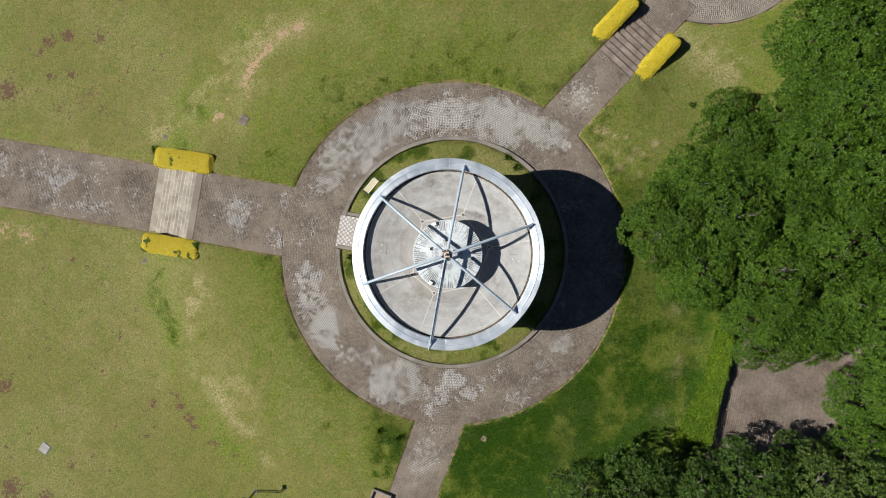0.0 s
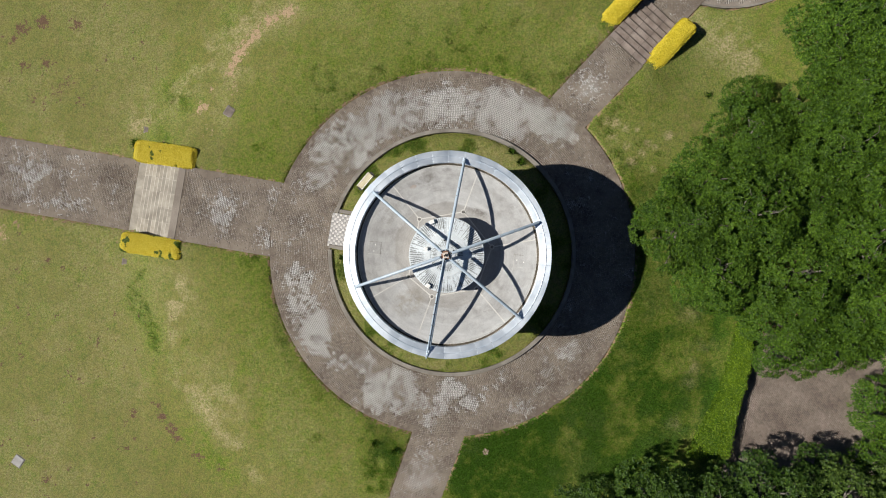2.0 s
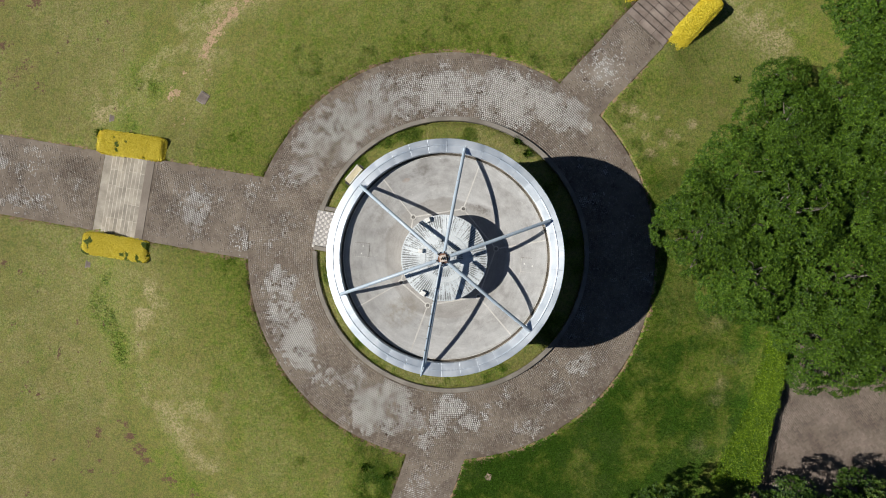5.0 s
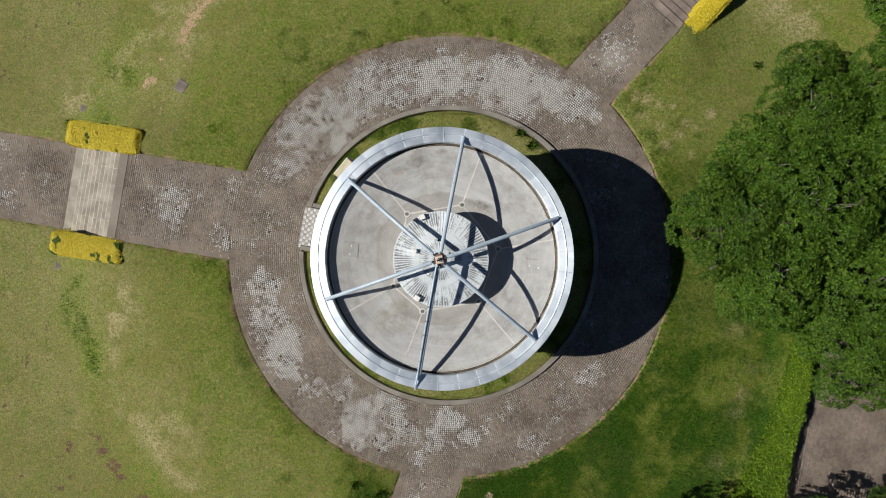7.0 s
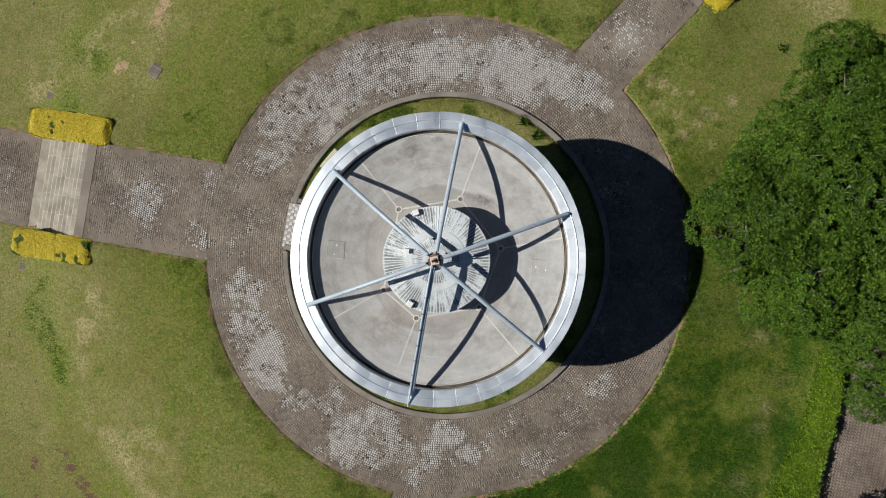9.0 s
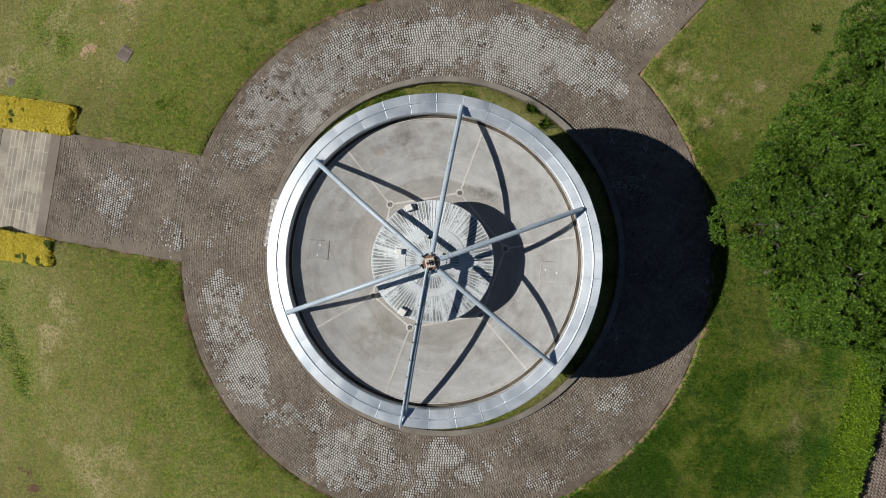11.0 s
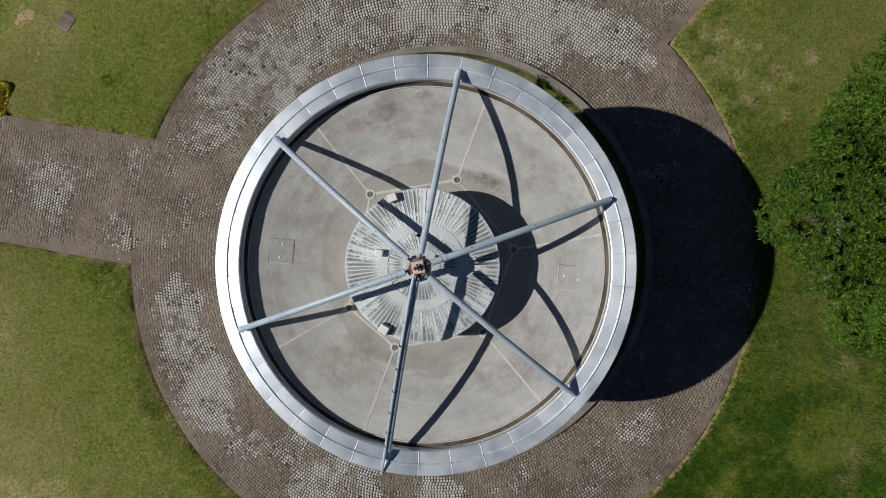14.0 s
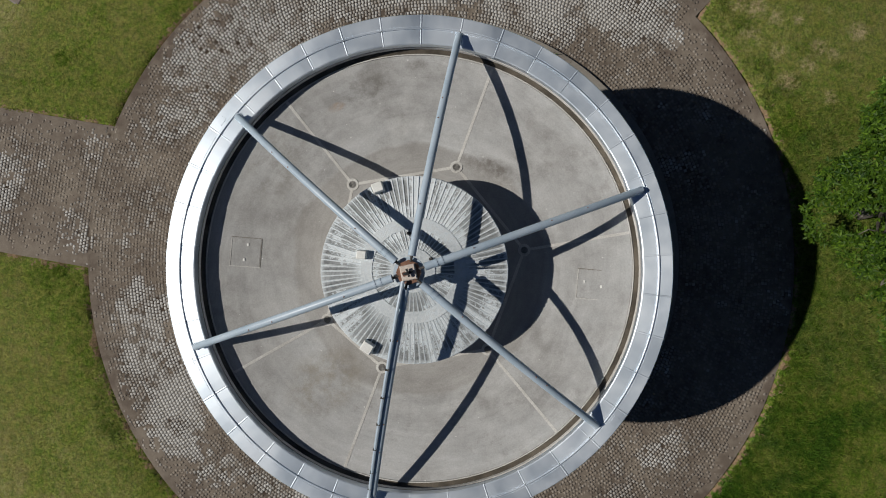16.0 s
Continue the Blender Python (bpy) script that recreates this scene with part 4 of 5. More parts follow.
def build_threshold():
    mat = thing("threshold", "chequered pale and grey tile threshold before the door", "threshold", -4.6, 0.95, 0.0, kind="structure", turn=-10.0)
    bed = Shape().box(0.18, 0, -0.06, 1.84, 1.52, 0.08)
    part("mortar_bed", bed, CONCRETE, mat)
    size = 0.106
    kinds = [(Shape().box(0, 0, 0, size - 0.006, size - 0.006, 0.012, 0, 0.002).data("tile", m), m) for m in (TILE_PALE, TILE_GREY)]
    for i in range(16):
        for j in range(14):
            me, m = kinds[(i + j) % 2]
            ob = part("tile", me, m, mat)
            ob.matrix_local = pose(-0.67 + i * size, -0.689 + j * size, 0.02)


def build_board():
    board = thing("lectern_board", "cream sloping board on two short dark posts", "sign", -3.62, 3.12, 0.0, turn=50.0)
    for x in (-0.36, 0.36):
        post = part("post", Shape().box(x, 0, -0.1, 0.06, 0.06, 0.82, 0, 0.01), BLACK, board)
        part("bracket", Shape().box(x * 1.14, -0.02, 0.67, 0.09, 0.2, 0.04), GRATE, post)
    panel = Shape().box(0, 0, -0.02, 0.74, 0.30, 0.04, 0, 0.008)
    ob = part("panel", panel, CREAM, board, "faded cream panel")
    ob.matrix_local = pose(0, 0, 0.76, -18, 0, 0)
    trim = part("trim", Shape().box(0, 0.145, 0.0, 0.76, 0.02, 0.035).box(0, -0.145, 0.0, 0.76, 0.02, 0.035), WHITE, ob)
    trim.matrix_local = pose(0, 0, 0.0)


build_kerb()
build_threshold()
build_board()


# ---- steps ----
def build_steps(p, stone, mortar, label, blocks, first, last):
    """Treads of several blocks each in a mortar bed, between a slab at the top and one at the foot."""
    mid = (p["a"] + p["b"]) / 2
    flight = thing("stone_steps", label, "steps", p["x"] + p["dx"] * mid, p["y"] + p["dy"] * mid, 0.0, kind="structure", turn=math.degrees(math.atan2(p["dy"], p["dx"])))
    length, half = p["b"] - p["a"], p["half"]
    tread, rise = (length - first - last) / p["n"], p["drop"] / (p["n"] + 1)
    rng = random.Random(len(label))
    if first:
        part("top_slab", Shape().box(-length / 2 + first / 2, 0, -0.3, first - 0.006, 2 * half - 0.01, 0.297, 0, 0.01), EARTH, flight, "dirt-covered slab at the head of the steps")
    for k in range(p["n"]):
        x = -length / 2 + first + (k + 0.5) * tread
        top = -rise * (k + 0.7)
        part("mortar_bed", Shape().box(x, 0, top - 0.30, tread - 0.004, 2 * half - 0.01, 0.293), mortar, flight, "mortar joints between the blocks")
        cuts = [-half] + sorted(-half + 2 * half * (i + rng.uniform(-0.035, 0.035)) / blocks for i in range(1, blocks)) + [half]
        for i in range(blocks):
            w = cuts[i + 1] - cuts[i]
            part("step_block", Shape().box(x - 0.008, (cuts[i] + cuts[i + 1]) / 2, top - 0.28, tread - 0.034, w - 0.012, 0.28 + rng.uniform(-0.003, 0.003), rng.uniform(-0.3, 0.3), 0.006), stone, flight)
    if last:
        part("foot_slab", Shape().box(length / 2 - last / 2, 0, -p["drop"] - 0.3, last - 0.006, 2 * half - 0.01, 0.303, 0, 0.01), stone, flight, "pale slab at the foot of the steps")


build_steps(WEST, STEP_STONE, MORTAR, "flight of broad pale stone steps between golden hedges", 5, 0.34, 0.42)
build_steps(NORTH, STEP_DARK, JOINT, "flight of brown weathered stone steps between golden hedges", 3, 0.0, 0.0)


# ---- leaves ----
def leaf_mesh(name, centres, normals, sizes, material, rng, narrow=0.36, fold=0.25, lie=None):
    """Small folded leaves, four corners each, at given places and facing given ways; lie: which way each one points."""
    n = len(centres)
    along_leaf = np.cross(normals, rng.normal(size=(n, 3))) if lie is None else lie
    along_leaf = along_leaf / (np.linalg.norm(along_leaf, axis=1)[:, None] + 1e-9)
    side = np.cross(normals, along_leaf)
    s = sizes[:, None]
    a = centres - along_leaf * s * 0.5
    b = centres + side * s * narrow * 0.5 + normals * s * fold * 0.3
    c = centres + along_leaf * s * 0.5 - normals * s * fold * 0.4
    d = centres - side * s * narrow * 0.5 + normals * s * fold * 0.3
    verts = np.stack([a, b, c, d], 1).reshape(-1, 3)
    i = np.arange(n)[:, None] * 4
    faces = np.concatenate([i + [[0, 1, 2]], i + [[0, 2, 3]]])
    return big_mesh(name, verts, faces, material)


def crown_leaves(rng, radius, height, base, count, lobes, leaf=(0.07, 0.12), gaps=0.30):
    """Whorls of leaves at the twigs' ends, on the shells of broad flat limbs of foliage, with holes between them."""
    q = np.sqrt((np.arange(lobes) + 0.5) / lobes) * 0.80
    a = np.arange(lobes) * 2.39996 + rng.normal(size=lobes) * 0.35
    top = height * (1.0 - 0.80 * q ** 2.2) * rng.uniform(0.86, 1.04, lobes)
    clumps = np.stack([radius * q * np.cos(a), radius * q * np.sin(a), base + top, rng.uniform(0.22, 0.40, lobes) * radius], 1)
    twigs = int(count / 6 * 2.6)
    which = rng.choice(lobes, twigs, p=clumps[:, 3] ** 2 / np.sum(clumps[:, 3] ** 2))
    way = rng.normal(size=(twigs, 3))
    way[:, 2] = np.abs(way[:, 2]) * rng.choice([1, 1, 1, -0.6], twigs) + 0.1
    way /= np.linalg.norm(way, axis=1)[:, None]
    size = clumps[which, 3]
    flat = np.array([1.0, 1.0, 0.62])
    at = clumps[which, :3] + way * (size * rng.uniform(0.84, 1.06, twigs))[:, None] * flat - np.array([0, 0, 0.5]) * size[:, None]
    buried = np.zeros(twigs, bool)
    for x, y, z, r in clumps:
        buried |= np.sum(((at - np.array([x, y, z - 0.5 * r])) / (flat * r)) ** 2, 1) < 0.62
    holes = 0.6 * rough_grain(at[:, 0] + 9 * radius, at[:, 1] + 5 * height, 0.55) + 0.4 * grain(at[:, 0], at[:, 1] + 3 * radius, 0.22)
    hold = ~buried & (holes > gaps + rng.normal(size=twigs) * 0.02) & (at[:, 2] > 0.12)
    at, way = at[hold][:count // 6], way[hold][:count // 6]
    n = len(at)
    axis = way * 0.75 + np.array([0, 0, 0.55]) + rng.normal(size=(n, 3)) * 0.30
    axis /= np.linalg.norm(axis, axis=1)[:, None]
    u = np.cross(axis, rng.normal(size=(n, 3)))
    u /= np.linalg.norm(u, axis=1)[:, None]
    v = np.cross(axis, u)
    spin = (np.arange(6) * (2 * np.pi / 6))[None, :, None] + rng.normal(size=(n, 6, 1)) * 0.3
    out = np.cos(spin) * u[:, None] + np.sin(spin) * v[:, None]
    rise = rng.uniform(0.0, 0.9, (n, 6, 1))
    lie = out + rise * axis[:, None]
    lie /= np.linalg.norm(lie, axis=2)[:, :, None]
    normals = axis[:, None] - np.sum(axis[:, None] * lie, 2)[:, :, None] * lie
    normals /= np.linalg.norm(normals, axis=2)[:, :, None] + 1e-9
    sizes = rng.uniform(leaf[0], leaf[1], (n, 6))
    centres = at[:, None] + lie * sizes[:, :, None] * 0.55
    return centres.reshape(-1, 3), normals.reshape(-1, 3), sizes.ravel(), lie.reshape(-1, 3), clumps


def make_tree(seed, radius, height, leaves, material, label, leaf=(0.075, 0.125), lobes=30, gaps=0.395):
    rng = np.random.RandomState(seed)
    tree = thing("tree", label, "tree", 0, 0, 0)
    centres, normals, sizes, lie, clumps = crown_leaves(rng, radius, height * 0.72, height * 0.28, leaves, lobes, leaf, gaps)
    trunk = Shape()
    lean = rng.uniform(-0.15, 0.15, 2)
    trunk.tube([(0, 0, -0.3), (lean[0] * 0.3, lean[1] * 0.3, 0.3), (lean[0], lean[1], height * 0.33), (lean[0] * 1.2, lean[1] * 1.2, height * 0.55)], [0.17, 0.13, 0.10, 0.07], 8)
    stem = part("trunk", trunk, BARK, tree, smooth=True)
    for k in range(9):
        x, y, z, r = clumps[k * 4 % len(clumps)]
        start = Vector((lean[0], lean[1], height * (0.25 + 0.03 * k)))
        end = Vector((x, y, z - 0.12))
        bend = start.lerp(end, 0.5) + Vector((rng.uniform(-0.15, 0.15), rng.uniform(-0.15, 0.15), 0.12))
        fork = [end, end + Vector((0.5 * r * math.cos(k), 0.5 * r * math.sin(k), 0.14)), end + Vector((0.85 * r * math.cos(k + 0.3), 0.85 * r * math.sin(k + 0.3), 0.10))]
        part("limb", Shape().tube([start, bend] + fork, [0.06, 0.038, 0.018, 0.012, 0.006], 6), BARK, stem)
    part("crown", leaf_mesh("crown", centres, normals, sizes, material, rng, 0.40, 0.25, lie), material, tree, "dense uneven crown of small leaves")
    return tree


def plant(kind_of_tree, spots, group, first_used=[]):
    for x, y, scale, turn in spots:
        m = pose(x, y, float(slope(np.array(x), np.array(y))) - 0.05, 0, 0, turn)
        if kind_of_tree.name in first_used:
            ob = copy_thing(kind_of_tree, m)
        else:
            first_used.append(kind_of_tree.name)
            ob = kind_of_tree
            ob.matrix_basis = m
        ob.scale = (scale, scale, scale)
        ob["group"] = group


BROAD = "low spreading broad-leaved tree with dense dark green foliage"
FAR_LEAF = (0.10, 0.16)
tree_a = make_tree(1, 2.2, 3.0, 24000, LEAF_DARK, BROAD)
tree_b = make_tree(2, 2.3, 3.3, 24000, LEAF_DARK, BROAD)
tree_c = make_tree(3, 2.0, 2.6, 22000, LEAF_MID, "low spreading broad-leaved tree with fresher green foliage")
tree_f = make_tree(6, 2.3, 3.3, 15000, LEAF_DARK, BROAD, FAR_LEAF)
tree_d = make_tree(4, 2.1, 3.8, 12500, LEAF_DEEP, "upright bushy tree with glossy green leaves at the lawn's edge", (0.09, 0.15), 44, 0.38)
tree_e = make_tree(5, 2.2, 4.0, 12000, LEAF_PALE, "bushy tree with pale yellow-green leaves", (0.09, 0.15), 44, 0.38)
GROVE = "grove beside the tower"
plant(tree_a, [(9.45, 1.05, 0.94, 0), (12.7, 4.6, 0.85, 70), (14.5, -3.1, 0.92, 200), (15.0, 2.3, 1.05, 130), (16.3, -3.2, 0.9, 20), (15.4, 5.6, 0.85, 300)], GROVE)
plant(tree_b, [(12.2, 1.7, 1.0, 0), (12.75, 6.35, 0.56, 90), (16.4, 4.4, 1.0, 40), (14.6, -0.9, 0.95, 160), (16.7, 7.2, 0.85, 280), (17.4, 0.6, 1.05, 210)], GROVE)
plant(tree_c, [(10.9, 2.9, 0.92, 0), (11.0, -0.55, 0.95, 110), (13.4, 3.4, 0.95, 220), (16.5, 9.5, 1.05, 60), (17.9, -2.2, 1.0, 310), (19.25, -6.5, 0.95, 170), (12.9, -1.5, 0.75, 30)], GROVE)
plant(tree_f, [(18.2, 3.6, 1.05, 0), (20.0, -0.6, 1.0, 250), (18.4, 9.6, 1.05, 100), (22.4, 3.6, 1.1, 10), (23.0, -3.0, 1.0, 60), (20.4, 12.8, 1.1, 190), (18.2, 6.6, 1.05, 330), (20.6, 1.9, 1.0, 80), (20.6, 8.0, 1.1, 145), (17.5, 12.3, 1.05, 235), (20.2, -3.8, 1.0, 15), (23.2, 6.6, 1.1, 120), (24.0, 10.4, 1.1, 270), (20.8, 5.0, 1.0, 45), (23.0, 0.4, 1.0, 30), (22.4, -6.2, 0.9, 260), (20.4, -6.4, 0.9, 80), (21.4, -8.6, 0.9, 40), (19.0, -8.6, 0.8, 140)], GROVE)
EDGE = "trees along the southern edge"
plant(tree_d, [(6.2, -11.0, 0.8, 0), (8.4, -10.3, 0.9, 140), (10.9, -10.7, 0.95, 250), (13.4, -10.1, 1.0, 40), (10.0, -13.4, 1.0, 90), (14.0, -13.6, 1.0, 300), (20.9, -10.4, 0.9, 200), (15.2, -9.6, 0.7, 100), (6.6, -14.0, 1.0, 330)], EDGE)
plant(tree_e, [(16.0, -10.5, 0.95, 0), (18.5, -10.8, 1.0, 120), (17.2, -13.6, 1.0, 240), (12.2, -12.6, 0.9, 30), (21.0, -12.4, 1.0, 75)], EDGE)


# ---- clipped hedges ----
def golden_hedge(x, y, length, width, height, turn, label, seed, green=0.06):
    rng = np.random.RandomState(seed)
    ground = float(slope(np.array(x), np.array(y)))
    hedge = thing("golden_hedge", label, "hedge", x, y, ground, "golden hedges beside the steps", turn=turn)
    # a solid twiggy core with rounded shoulders
    core = Shape()
    rows = []
    for h, inset in ((-0.3, 0.10), (height * 0.6, 0.10), (height * 0.8, 0.16), (height - 0.12, 0.30)):
        w, d = length / 2 - inset, width / 2 - inset
        rows.append([(math.copysign(abs(math.cos(t)) ** 0.45, math.cos(t)) * w, math.copysign(abs(math.sin(t)) ** 0.45, math.sin(t)) * d, h) for t in (2 * math.pi * k / 28 for k in range(28))])
    n = 28
    core.add([p for r in rows for p in r], [(j * n + k, j * n + (k + 1) % n, (j + 1) * n + (k + 1) % n, (j + 1) * n + k) for j in range(3) for k in range(n)] + [tuple(3 * n + k for k in range(n))])
    part("core", core, LEAF_YELLOW, hedge, "shaded inner twigs")
    top_count, side_count = int(17000 * length * width / 2.5), int(9000 * (length + width) / 3.6)
    u, v = rng.uniform(-1, 1, top_count), rng.uniform(-1, 1, top_count)
    hold = np.abs(u) ** (4 * length / width) + np.abs(v) ** 4 < 1
    u, v = u[hold], v[hold]
    t = rng.uniform(0, 2 * np.pi, side_count)
    su = np.sign(np.cos(t)) * np.abs(np.cos(t)) ** (0.5 * width / length)
    sv = np.sign(np.sin(t)) * np.abs(np.sin(t)) ** 0.5
    side = np.concatenate([np.zeros(len(u), bool), np.ones(side_count, bool)])
    cx, cy = np.concatenate([u, su]), np.concatenate([v, sv])
    count = len(cx)
    px, py = cx * length / 2, cy * width / 2
    edge = np.maximum(1 - (1 - np.abs(cx)) * length / width, np.abs(cy))
    pz = np.where(side, rng.uniform(-0.1, height - 0.08, count), height - 0.12 * ease(edge, 0.55, 1.0))
    lump = 0.06 * (rough_grain(px + 10 * seed, py, 0.35) - 0.5)
    pz = pz + lump + rng.normal(size=count) * 0.018
    centres = np.stack([px, py, pz], 1) + rng.normal(size=(count, 3)) * 0.014
    normals = np.stack([cx * np.where(side, 1.0, 0.25 * edge), cy * np.where(side, 1.0, 0.25 * edge), np.where(side, 0.6, 1.3)], 1) + rng.normal(size=(count, 3)) * 0.35
    normals /= np.linalg.norm(normals, axis=1)[:, None]
    patch = rough_grain(px * 1.0 + 7 * seed, py + 3 * seed, 0.5, 33)
    is_green = patch < np.quantile(patch, green) if green else np.zeros(count, bool)
    sizes = rng.uniform(0.035, 0.065, count)
    gold = ~is_green
    part("golden_foliage", leaf_mesh("golden_foliage", centres[gold], normals[gold], sizes[gold], LEAF_YELLOW, rng, 0.6), LEAF_YELLOW, hedge)
    if green:
        tagged(part("green_foliage", leaf_mesh("green_foliage", centres[is_green] - np.array([0, 0, 0.02]), normals[is_green], sizes[is_green], LEAF_GREEN, rng, 0.6), LEAF_GREEN, hedge, "patches of green leaves in the gold"), kind="stuff")


golden_hedge(-12.75, 4.42, 2.85, 0.95, 0.52, -8.5, "clipped golden-leaved hedge, rounded box, on the lawn beside pale steps", 1, 0.02)
golden_hedge(-13.42, 0.33, 2.8, 0.9, 0.5, -8.5, "clipped golden hedge with green patches beside pale steps", 2, 0.22)
golden_hedge(7.58, 10.86, 2.95, 0.82, 0.38, 47.0, "clipped golden-leaved hedge, rounded box, beside brown steps", 3, 0.0)
golden_hedge(9.57, 9.06, 2.85, 0.82, 0.34, 47.0, "clipped golden-leaved hedge casting shade on the lawn", 4, 0.0)


def hedge_sides(y):
    """Western and eastern edge of the green hedge, which swings west and broadens to the south."""
    ys = [-9.0, -7.5, -6.0, -4.5, -2.6]
    return np.interp(y, ys, [10.45, 11.2, 11.9, 12.3, 12.7]), np.interp(y, ys, [12.15, 12.45, 12.85, 13.2, 13.25])


def green_hedge():
    rng = np.random.RandomState(8)
    hedge = thing("green_hedge", "low bright green hedge along the brown court", "hedge", 12.2, -6.2, -0.75)
    n = 26000
    f = rng.rand(n)  # from the northern to the southern end
    y = -2.6 - 6.4 * f
    left, right = hedge_sides(y)
    w = rng.rand(n)
    face = rng.rand(n) < 0.2
    w = np.where(face, np.where(rng.rand(n) < 0.7, 1.0, 0.0), w)
    x = left + (right - left) * w
    top = 0.38 - 0.30 * (1 - ease(w, 0.0, 0.45)) + 0.22 * (rough_grain(x, y, 0.6) - 0.5) + 0.12 * f
    z = np.where(face, rng.uniform(-0.2, 0.34, n), top) + rng.normal(size=n) * 0.03
    c = np.stack([x - 12.2 + rng.normal(size=n) * 0.05, y + 6.2 + rng.normal(size=n) * 0.05, z], 1)
    nrm = np.stack([np.where(face, np.sign(w - 0.5), -0.2), np.zeros(n), np.where(face, 0.4, 1.0)], 1) + rng.normal(size=(n, 3)) * 0.45
    nrm /= np.linalg.norm(nrm, axis=1)[:, None]
    part("foliage", leaf_mesh("foliage", c, nrm, rng.uniform(0.05, 0.10, n), LEAF_HEDGE, rng, 0.5), LEAF_HEDGE, hedge)
    core = Shape()
    stops = (-2.7, -4.5, -6.0, -7.5, -8.9)
    for yy in stops:
        a, b = (float(v) for v in hedge_sides(yy))
        core.add([(a - 12.1, yy + 6.2, -0.4), (b - 12.3, yy + 6.2, -0.4), (b - 12.3, yy + 6.2, 0.28), (0.4 * a + 0.6 * b - 12.2, yy + 6.2, 0.28), (a - 12.0, yy + 6.2, -0.02)], [])
    core.f = [(5 * j + i, 5 * j + (i + 1) % 5, 5 * j + 5 + (i + 1) % 5, 5 * j + 5 + i) for j in range(len(stops) - 1) for i in range(5)] + [(4, 3, 2, 1, 0), tuple(5 * len(stops) - 5 + i for i in range(5))]
    part("core", core, LEAF_GREEN, hedge, "shaded inner twigs")


green_hedge()


# ---- small things on the lawn ----
def cover_slab(x, y, size, turn, material, label, name="cover_slab", height=0.05):
    z = float(slope(np.array(x), np.array(y)))
    slab = thing(name, label, "cover slab", x, y, z, turn=turn)
    part("slab", Shape().box(0, 0, -0.05, size, size, 0.05 + height + 0.03, 0, 0.012), material, slab)
    part("surround", Shape().box(0, 0, -0.06, size + 0.07, size + 0.07, 0.06 + height), CONCRETE, slab)
    return slab


cover_slab(-9.95, 6.37, 0.40, -32, SLAB, "square brown-grey concrete inspection cover in grass")
cover_slab(-20.33, -9.78, 0.46, -35, SLAB_PALE, "square pale concrete inspection cover in grass")
cover_slab(-14.08, 5.72, 0.24, -8, SLAB, "small sunken square drain cover beside a hedge", "drain_cover", 0.02)
cover_slab(-15.12, -0.4, 0.24, -8, SLAB, "small square drain cover in the lawn", "drain_cover", 0.02)


def garden_lamp():
    z = float(slope(np.array(-9.6), np.array(-11.7)))
    lamp = thing("garden_lamp", "twin-stem black garden lamp standing in grass", "lamp", -9.62, -11.72, z)
    for d in (-0.045, 0.045):
        part("stem", Shape().tube([(0, d, -0.2), (0, d, 1.42), (0.02, d + 0.20, 1.62)], 0.022, 8), BLACK, lamp)
    for h in (0.35, 0.8, 1.2):
        part("brace", Shape().box(0, 0, h, 0.03, 0.10, 0.03), BLACK, lamp)
    head = part("lamp_head", Shape().box(0.03, 0.24, 1.58, 0.16, 0.22, 0.10, 0, 0.02), BLACK, lamp)
    part("diffuser", Shape().box(0.03, 0.24, 1.565, 0.12, 0.17, 0.015), WHITE, head)
    part("base_plate", Shape().box(0, 0, 0.0, 0.2, 0.24, 0.06, 0, 0.01), CONCRETE, lamp)


def planter_box():
    x, y = -3.45, -11.9
    z = float(slope(np.array(x), np.array(y)))
    box = thing("planter_box", "low concrete planter box with bare earth beside the path", "planter", x, y, z, turn=-22.0)
    for a, b, w, d in ((0, 0.5, 0.95, 0.09), (0, -0.5, 0.95, 0.09), (0.43, 0, 0.09, 0.91), (-0.43, 0, 0.09, 0.91)):
        part("side", Shape().box(a, b, -0.2, w, d, 0.5, 0, 0.012), CONCRETE, box)
    part("earth", Shape().box(0, 0, -0.2, 0.77, 0.91, 0.36), LITTER, box, "pale dry earth")


def fallen_leaf(x, y, size, turn):
    z = float(lawn_height(np.array([x]), np.array([y]))[0]) + 0.03
    leaf = Shape()
    leaf.add([(0, 0, 0.01), (0.5 * size, 0.1 * size, 0.0), (0.25 * size, 0.3 * size, 0.03), (0.1 * size, 0.5 * size, 0.0), (-0.2 * size, 0.25 * size, 0.03), (-0.5 * size, 0.12 * size, 0.0), (-0.25 * size, -0.2 * size, 0.02), (0.05 * size, -0.5 * size, 0.0), (0.25 * size, -0.2 * size, 0.03)],
             [(0, 1, 2), (0, 2, 3), (0, 3, 4), (0, 4, 5), (0, 5, 6), (0, 6, 7), (0, 7, 8), (0, 8, 1)])
    ob = new("fallen_leaf", leaf.data("fallen_leaf", LITTER))
    ob.matrix_world = pose(x, y, z, 0, 0, turn)
    tagged(ob, "large dry brown leaf lying on the grass", "leaf")


